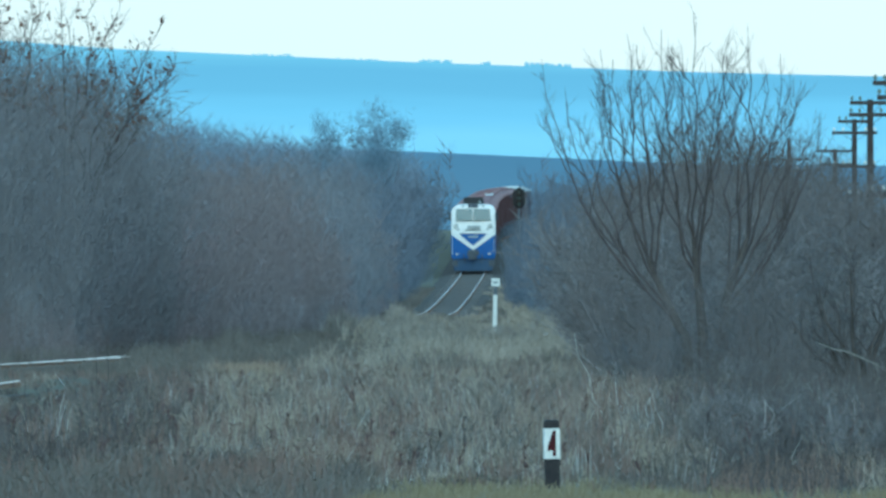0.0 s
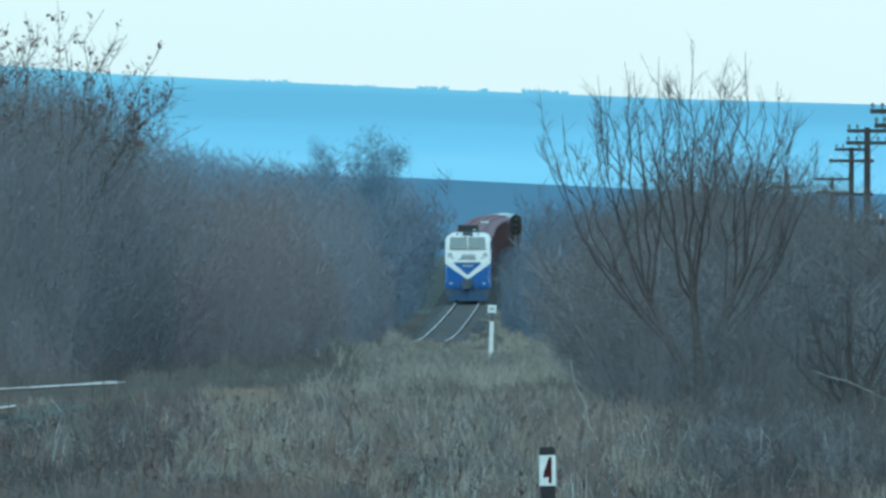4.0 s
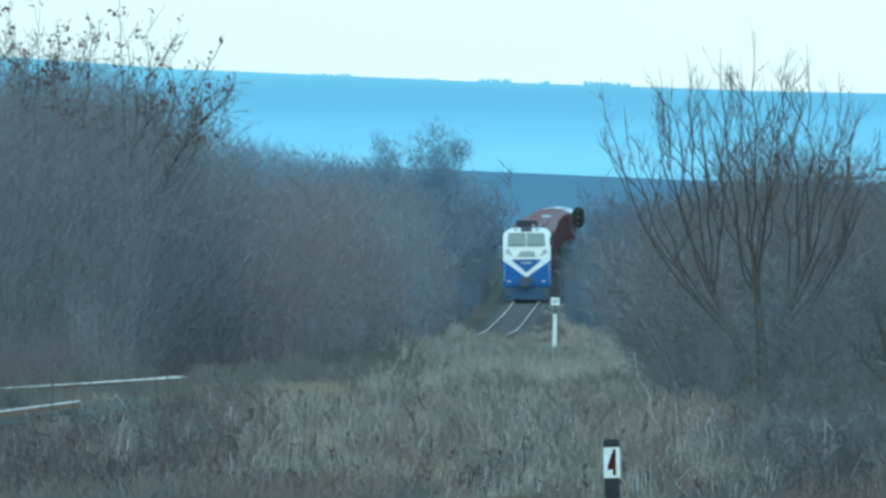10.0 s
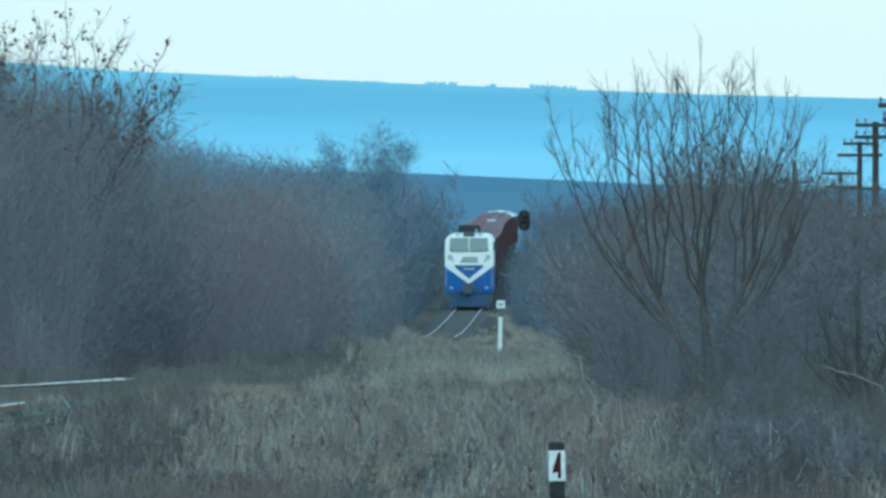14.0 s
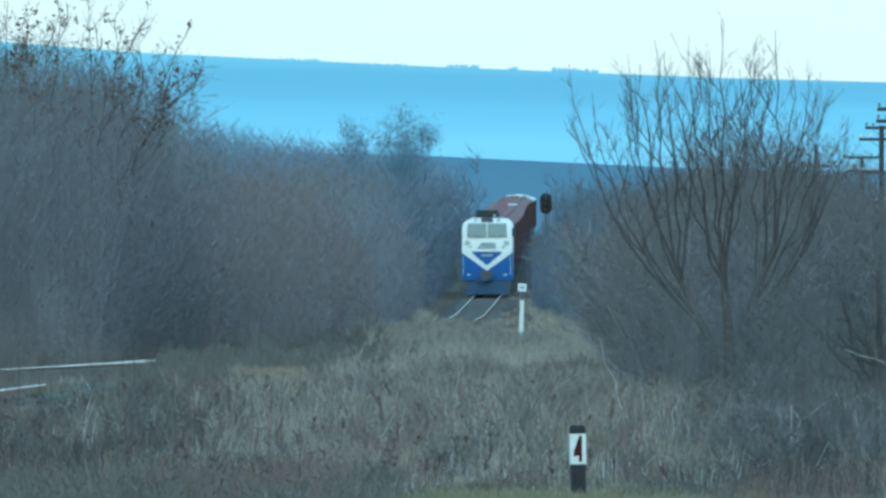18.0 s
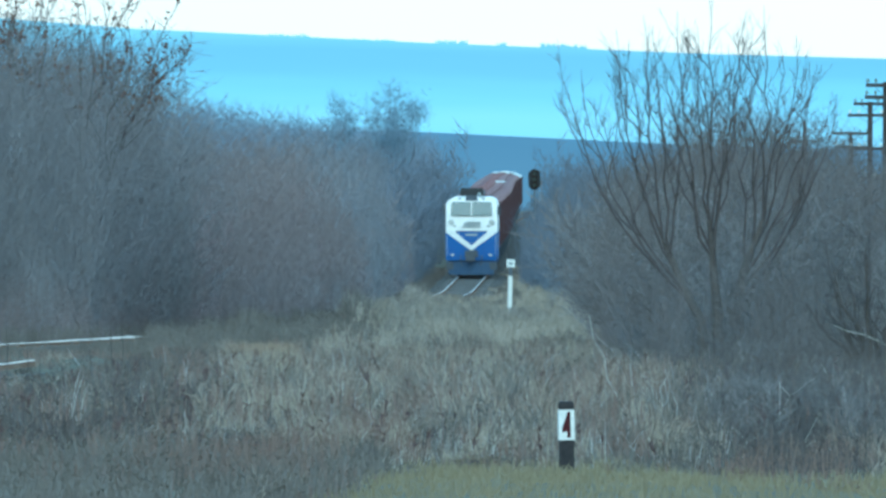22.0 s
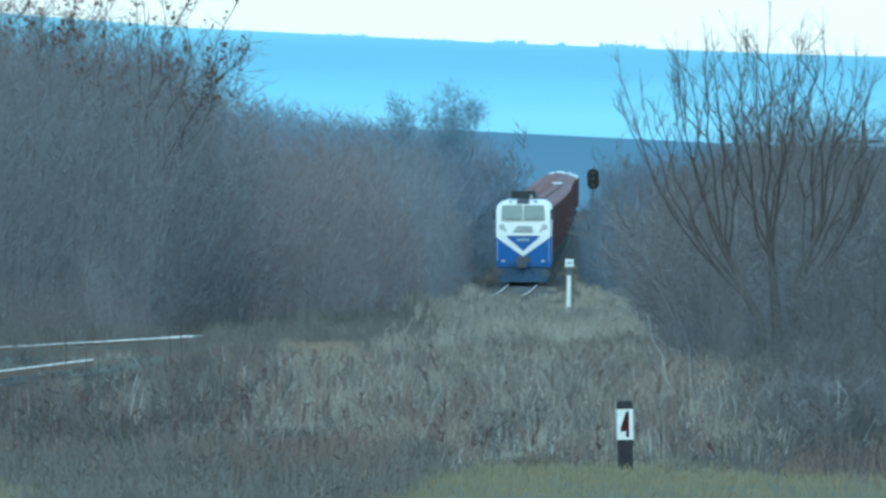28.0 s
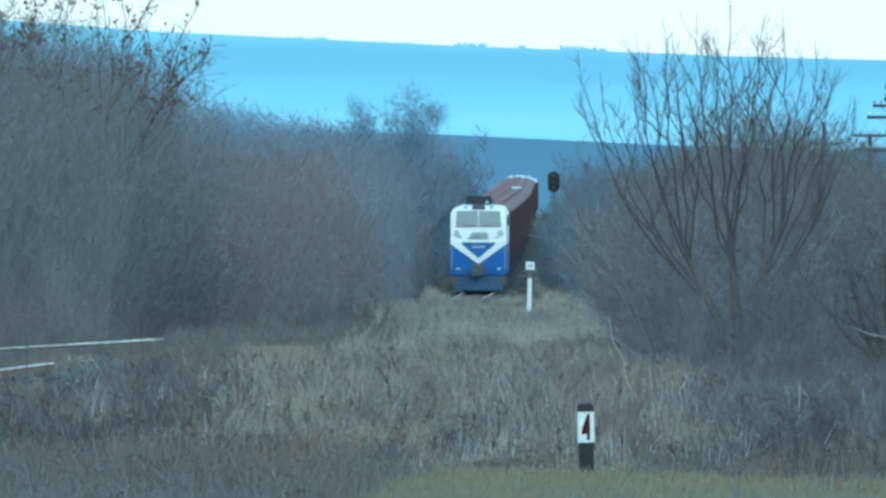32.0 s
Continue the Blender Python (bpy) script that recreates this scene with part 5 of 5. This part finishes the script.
CLUMPS = [plant("weed_clump", lab, "weeds", "bushy weed clumps on the slope", 50 + i, tm, Matrix(), height=0.85, spread=0.8, stems=7, limbs=5, twigs=3, flat=True,
                thick=0.006, fuzz=0.005, twig_len=0.22, base=0.25)
          for i, (lab, tm) in enumerate((("bushy dark dead weed clump", M_TWIG_DARK), ("bushy grey dead weed clump", M_TWIG_NEAR_GREY), ("bushy rusty dead weed clump", M_RUSTWEED), ("bushy straw-coloured weed clump", M_STRAW)))]
spots = []
for k in range(340):
    y = 172 + 300 * rs.random() ** 1.5
    x = rs.uniform(-0.036, 0.03) * y
    if noise.noise(Vector((x * 0.4, y * 0.03, 9.0))) > -0.05 and y > 172 + max(0, x) * 1.0:
        spots.append((x, y, rs.uniform(0.4, 1.1)))
scatter(CLUMPS, spots, 6)


def stalk(x, y, pts, r, label):
    t = thing("dead_stalk", label, "dead stem", m=pose(x, y, land(y)))
    a = Shape()
    a.tube(pts, [r * (1 - 0.6 * i / len(pts)) for i in range(len(pts))], 5, True)
    part("stem", a, M_PALE, t)


PALE_STEM = "bleached bare stem leaning out of the weeds"
stalk(2.80, 232, [(0, 0, -0.1), (-0.2, 0.1, 0.3), (-0.36, 0.1, 0.55), (-0.40, 0.1, 0.85), (-0.55, 0.1, 1.1), (-0.6, 0.1, 1.42)], 0.0065, PALE_STEM)
stalk(2.95, 236, [(0, 0, -0.1), (-0.12, 0, 0.3), (-0.16, 0, 0.75)], 0.008, PALE_STEM)
stalk(4.4, 205, [(0, 0, -0.1), (-0.25, 0, 0.35), (-0.4, 0, 0.62)], 0.007, PALE_STEM)
rt = random.Random(15)
for k in range(26):
    y = rt.uniform(188, 262)
    x = y * rt.uniform(0.0095, 0.026)
    h, dx = rt.uniform(0.25, 0.75), rt.uniform(-0.35, 0.2)
    stalk(x, y, [(0, 0, -0.1), (dx * 0.2 + rt.uniform(-0.06, 0.06), 0, h * 0.3), (dx * 0.7, 0.05, h * 0.55), (dx * 0.75 + rt.uniform(-0.08, 0.08), 0.05, h * 0.8), (dx, 0, h)], rt.uniform(0.005, 0.009), PALE_STEM)
for x, h in ((-9.33, 1.0), (-7.0, 1.0), (-6.74, 1.05), (-5.4, 0.6), (-5.0, 0.65), (-8.87, 0.55), (-8.6, 0.45)):
    t = thing("dead_stalk", "dark dead weed stem standing by the side track", "dead stem", m=pose(x, 392, land(392)))
    a = Shape()
    a.tube([(0, 0, -0.1), (0.02, 0, h * 0.5), (-0.01, 0, h)], [0.012, 0.011, 0.006], 5, True)
    part("stem", a, M_BARK_DARK, t)
log = thing("fallen_branch", "pale bleached branch fallen against a small tree", "branch", m=pose(7.2, 300, land(300)))
a = Shape()
a.tube([(-0.16, 0, 1.2), (0.1, 0, 1.09), (0.36, 0, 1.04), (0.83, 0, 0.83), (1.3, 0, 0.6), (2.2, 0, 0.0)], [0.008, 0.013, 0.016, 0.018, 0.018, 0.018], 6, True)
part("branch", a, M_DRIFT, log)
a = Shape()
a.tube([(0.83, 0, 0.83), (0.87, 0, 0.45), (0.86, 0, -0.05)], [0.012, 0.012, 0.01], 5, True)
part("side_branch", a, M_DRIFT, log)


# ---- grass and weeds ----
def blades(name, label, material, count, seed, y0, y1, low, high, width, lean, where, sprigs=0, power=1.0):
    """Loose dry stems standing over a stretch of the slope; sprigs: side shoots on each stem."""
    r = np.random.RandomState(seed)
    v, f = [], []
    made = 0
    while made < count:
        y = y0 + (y1 - y0) * r.rand() ** power
        x = r.uniform(-0.036, 0.036) * y
        k = where(x, y)
        if k <= 0:
            continue
        made += 1
        z = rough(x, y) - 0.02
        for q in range(r.randint(3, 8)):
            h = r.uniform(low, high) * k
            w = width * r.uniform(0.6, 1.3) * (0.6 + y / 500)
            ax, ay = x + r.normal(0, 0.085), y + r.normal(0, 0.085)
            lx, ly = r.normal(0, lean) * h, r.normal(0, lean) * h
            n = len(v)
            v += [(ax - w, ay, z), (ax + w, ay, z), (ax + lx * 0.4 + w * 0.7, ay + ly * 0.4, z + h * 0.6), (ax + lx * 0.4 - w * 0.7, ay + ly * 0.4, z + h * 0.6), (ax + lx, ay + ly, z + h)]
            f += [(n, n + 1, n + 2, n + 3), (n + 3, n + 2, n + 4)]
            for e in range(sprigs):
                u = r.uniform(0.3, 0.95)
                bx, by, bz = ax + lx * u * 0.8, ay + ly * u * 0.8, z + h * u
                n = len(v)
                sx, sz = r.normal(0, 0.16) * h, r.uniform(0.08, 0.28) * h
                v += [(bx, by, bz - w * 0.9), (bx + sx * 0.1, by - 0.01, bz + w * 0.9), (bx + sx, by + r.normal(0, 0.1) * h, bz + sz)]
                f += [(n, n + 1, n + 2)]
    s = Shape()
    s.v, s.f = v, f
    return tagged(new(name, s.mesh(name, material)), label, "grass", kind="stuff")


def patch(x, y, seed, size=1.0):
    return noise.noise(Vector((x * 0.55 / size, y * 0.035 / size, seed))) + 0.6 * noise.noise(Vector((x * 2.6, y * 0.22, seed + 3)))


def strip_end(x):
    return 163.5 + 4 * noise.noise(Vector((x * 1.3, 0, 0))) - 36 * (1 - ease(x, -1.2, 0.1)) + 20 * (1 - ease(x, -3.9, -3.1)) - 18 * ease(x, 1.9, 2.9)


def slope(x, y):
    """Height factor of the growth: none on the track, low where the rails show over it."""
    c = abs(x - track_x(y))
    if 140 < y < 167 and abs(x / y - 0.00822) < 0.0011:
        return 0
    if y < strip_end(x) - 7 * abs(noise.noise(Vector((x * 3, y * 0.9, 3.0)))) or (y > 300 and c < 1.35):
        return 0
    n = (0.55 + 0.3 * ease(y, 170, 230)) * (0.16 + 0.84 * ease(y, strip_end(x) - 7, strip_end(x) + 24))
    if y > 300 and x < -0.0155 * y:
        n = 0.42
        if x < -0.018 * y and y < 470:
            n = 0.26
    if 215 < y <= 300 and x < -0.0195 * y:
        n = 0.28
    if y > 620:
        n *= 0.55
    if y > 560 and 0 < x < 6:
        n *= 0.75
    if y > 300 and c < 2.6:
        n *= 0.45
    return n


def straw(x, y):
    k = slope(x, y)
    p = patch(x, y, 2.0)
    if x > 0.0145 * y and y < 320 and p < 0.75:
        return 0
    return k * (0.75 + 0.9 * p) if p > (0.5 if x < -0.009 * y else 0.3 if x < -0.003 * y else -0.4 if y > 440 and x > 0 else 0.05) else 0


def weeds(x, y):
    k = slope(x, y)
    p = patch(x, y, 7.0)
    if x > 0.0165 * y and y < 260 and p < 0.2:
        return 0
    return k * (0.8 + 1.0 * p) if p > -0.3 else 0


def rusty(x, y):
    k = slope(x, y)
    p = patch(x, y, 11.0, 0.7)
    return k * (0.8 + 0.5 * p) if p > 0.05 else 0


def belt(x, y):
    """Weeds along the near side of the track."""
    c = x - track_x(y)
    if y < 600 and x < -0.0182 * y:
        return 0
    return (0.35 + 0.75 * ease(x / y, -0.0185, -0.016)) * (1.0 - 0.45 * ease(y, 740, 790)) * max(0.3, 0.75 + 1.5 * noise.noise(Vector((x * 0.9, y * 0.05, 5.0)))) if 1.9 < c < 9.0 else 0


def belt_left(x, y):
    return belt(x, y) if x < -0.8 else 0


def bank_front(x, y):
    c = x - track_x(y)
    return max(0.3, 0.7 + 1.3 * noise.noise(Vector((x * 0.9, y * 0.05, 5.0)))) * (1.0 - 0.6 * ease(y, 740, 790)) if 1.9 < c < 16 and x > -1.9 + 2.6 * noise.noise(Vector((x * 3.1, y * 0.33, 9.0))) else 0


def bank_top(x, y):
    c = x - track_x(y)
    return max(0.35, 0.8 + 1.3 * noise.noise(Vector((x * 0.8, y * 0.05, 8.0)))) if 1.5 < c < 9.5 and x > -2.2 + 1.8 * noise.noise(Vector((x * 2.7, y * 0.21, 12.0))) and patch(x, y, 4.0) > -0.2 else 0


def on_bed(x, y):
    return 1.0 if abs(x - track_x(y)) < 2.6 else 0


def shoulder(x, y):
    return 1.0 if 1.3 < abs(x - track_x(y)) < 3.4 else 0


def rail_side(x, y):
    return 1.0 if x < -0.017 * y and 1.3 < x - track_x(y) < 2.6 else 0


def foot(x, y):
    return 1.0 if -7.0 < x - track_x(y) < -2.4 else 0


def tawny(x, y):
    return 1.0 if ((x + 3.9) / 1.15) ** 2 + ((y - 428) / 20) ** 2 < 0.5 + 0.5 * noise.noise(Vector((x * 1.5, y * 0.2, 80.0))) else 0


def near_left(x, y):
    return 1.0 if x < -0.4 and y > strip_end(x) - 4 and noise.noise(Vector((x * 1.4, y * 0.12, 33.0))) > -0.15 else 0


def tuft(x, y):
    return slope(x, y) if noise.noise(Vector((x * 2.2, y * 0.2, 40.0))) > 0.3 and -0.012 * y < x < 0.017 * y else 0


def tuft_b(x, y):
    return slope(x, y) if noise.noise(Vector((x * 2.6, y * 0.2, 50.0))) > 0.33 and x > -0.03 * y else 0


def tuft_c(x, y):
    return slope(x, y) * (1.4 if x < -0.0155 * y else 1) if noise.noise(Vector((x * 1.6, y * 0.14, 60.0))) > (-0.15 if x < -0.0115 * y else 0.3) else 0


def seed_stalks(name, label, material, count, seed, y0, y1, low, high, head, kink, where):
    """Single dead stalks over the grass: a thin bent stem, with a ragged seed head where head > 0."""
    r = random.Random(seed)
    s = Shape()
    made = 0
    while made < count:
        y = y0 + (y1 - y0) * r.random() ** 1.4
        x = r.uniform(-0.036, 0.036) * y
        k = where(x, y)
        if k <= 0:
            continue
        made += 1
        h = r.uniform(low, high) * k
        thin = (0.0045 if head else 0.0032) * (0.6 + y / 400)
        a = Vector((x, y, rough(x, y) - 0.03))
        b = a + Vector((r.gauss(0, kink) * h, r.gauss(0, 0.1) * h, h * r.uniform(0.45, 0.7)))
        c = b + Vector((r.gauss(0, kink * 1.6) * h, r.gauss(0, 0.1) * h, h * r.uniform(0.2, 0.45)))
        s.tube([a, b, c], [thin, thin * 0.85, thin * 0.4], 4)
        for q in range(head):
            o = b.lerp(c, r.random())
            s.spike(o, o + Vector((r.gauss(0, 0.045), r.gauss(0, 0.045), r.uniform(0.02, 0.09))), thin * 1.5, True)
        if not head:
            for q in range(2):
                o = a.lerp(b, r.uniform(0.5, 1.0))
                s.spike(o, o + Vector((r.gauss(0, 0.16) * h, r.gauss(0, 0.1) * h, r.uniform(0.05, 0.25) * h)), thin * 0.8, True)
    return tagged(new(name, s.mesh(name, material)), label, "weeds", kind="stuff")


def dock(x, y):
    n = slope(x, y)
    return max(n, 0.4) if n > 0.1 and noise.noise(Vector((x * 1.1, y * 0.09, 21.0))) > -0.1 else 0


def arched(x, y):
    n = slope(x, y)
    return max(n, 0.4) if n > 0.1 and x > -0.012 * y else 0


def near_strip(x, y):
    e = strip_end(x)
    return 1.0 if y < e else 1.4 if x > -0.5 and y < e + 8 and noise.noise(Vector((x * 3.0, y * 0.5, 70.0))) > -0.1 + (y - e) * 0.04 else 0


blades("dry_grass", "pale dry grass in patches over the slope", M_STRAW, 9000, 1, 128, 900, 0.2, 0.55, 0.006, 0.42, straw, 1, 1.3)
blades("dead_weeds", "grey-brown dead weed stems standing in the grass", M_WEED, 12500, 2, 128, 880, 0.3, 0.8, 0.0065, 0.34, weeds, 3, 1.3)
blades("rusty_weeds", "rusty red-brown weed stems among the grass", M_RUSTWEED, 4600, 4, 130, 700, 0.35, 0.75, 0.006, 0.14, rusty, 4, 1.4)
blades("straw_tufts", "bright tufts of bleached grass standing out of the weeds", M_STRAW, 900, 21, 170, 470, 0.45, 0.85, 0.009, 0.22, tuft, 3, 1.5)
blades("russet_tufts", "tufts of dark russet weed stems", M_RUSTWEED, 900, 22, 150, 430, 0.4, 0.85, 0.010, 0.12, tuft_b, 3, 1.5)
blades("dark_tufts", "dark clumps of dead weeds", M_TWIG_DARK, 1300, 23, 165, 430, 0.3, 0.7, 0.010, 0.2, tuft_c, 4, 1.5)
blades("pale_stalks", "a few bleached thin stalks in the weeds", M_PALE, 600, 25, 165, 420, 0.3, 0.7, 0.005, 0.16, weeds, 1, 1.3)
seed_stalks("dock_stalks", "dark red-brown dock stalks with dry seed heads", M_DOCK, 260, 91, 168, 400, 0.55, 1.0, 10, 0.06, dock)
seed_stalks("bent_stalks", "thin bent bleached stalks over the weeds", M_PALE, 110, 92, 168, 380, 0.6, 1.05, 0, 0.16, arched)
blades("lineside_weeds", "brown weeds along the edge of the ballast", M_WEED, 1500, 6, 500, 700, 0.3, 0.7, 0.009, 0.2, belt_left, 4)
blades("faded_lineside_weeds", "faded bushy weeds on the bank before the kilometre post", M_TAN, 2900, 13, 470, 780, 0.32, 0.9, 0.011, 0.25, bank_front, 3)
blades("bank_grass", "pale dry grass on the low bank beside the track", M_BANK, 7000, 9, 590, 1120, 0.18, 0.5, 0.010, 0.35, bank_top, 1)
blades("faded_weeds", "faded weeds on the bank by the kilometre post", M_WEED_PALE, 1500, 11, 690, 850, 0.35, 0.85, 0.009, 0.2, belt, 4)
blades("thicket_foot_weeds", "tall weeds along the foot of the thicket", M_WEED, 1500, 12, 565, 800, 0.3, 0.8, 0.009, 0.25, foot, 4)
blades("rail_side_weeds", "sparse dead stems between the rails and the slope", M_WEED, 190, 16, 420, 620, 0.22, 0.42, 0.008, 0.15, rail_side, 2)
blades("track_weeds", "low weeds growing through the ballast", M_WEED, 3000, 10, 470, 960, 0.06, 0.22, 0.009, 0.25, on_bed, 3)
blades("shoulder_weeds", "pale low weeds on the shoulders of the ballast", M_WEED, 4800, 17, 640, 1110, 0.12, 0.34, 0.011, 0.3, shoulder, 2)
blades("ballast_weeds", "low dead weeds between the rails", M_WEED, 1800, 19, 800, 1110, 0.04, 0.13, 0.011, 0.3, on_bed, 2)
blades("rusty_grass", "tawny tuft of dead grass on the slope", M_TAWNY, 620, 8, 405, 450, 0.3, 0.7, 0.007, 0.25, tawny, 1)
blades("near_weeds", "low tan and brown weeds along the foot of the slope", M_WEED, 1100, 18, 126, 176, 0.12, 0.36, 0.006, 0.35, near_left, 2)
blades("short_grass", "short yellowish green grass round the marker post", M_GREEN, 8000, 3, 100, 176, 0.04, 0.11, 0.005, 0.3, near_strip)


# ---- everything that moves ----
def motions():
    """The train rolls towards the camera along the track."""
    times = [2.0 * i for i in range(17)]

    def key(ob, back):
        rows = []
        for t in times:
            y = 1197 - 8.22 * t + back
            rows.append((t, pose(track_x(y), y, rail_z(y), 0, 0, -math.degrees(math.atan(track_turn(y))))))
        walk(ob, rows)

    key(LOCO, 10.0)
    for i, w in enumerate(WAGONS):
        key(w, 21.2 + 14.6 * (i + 0.5))


motions()
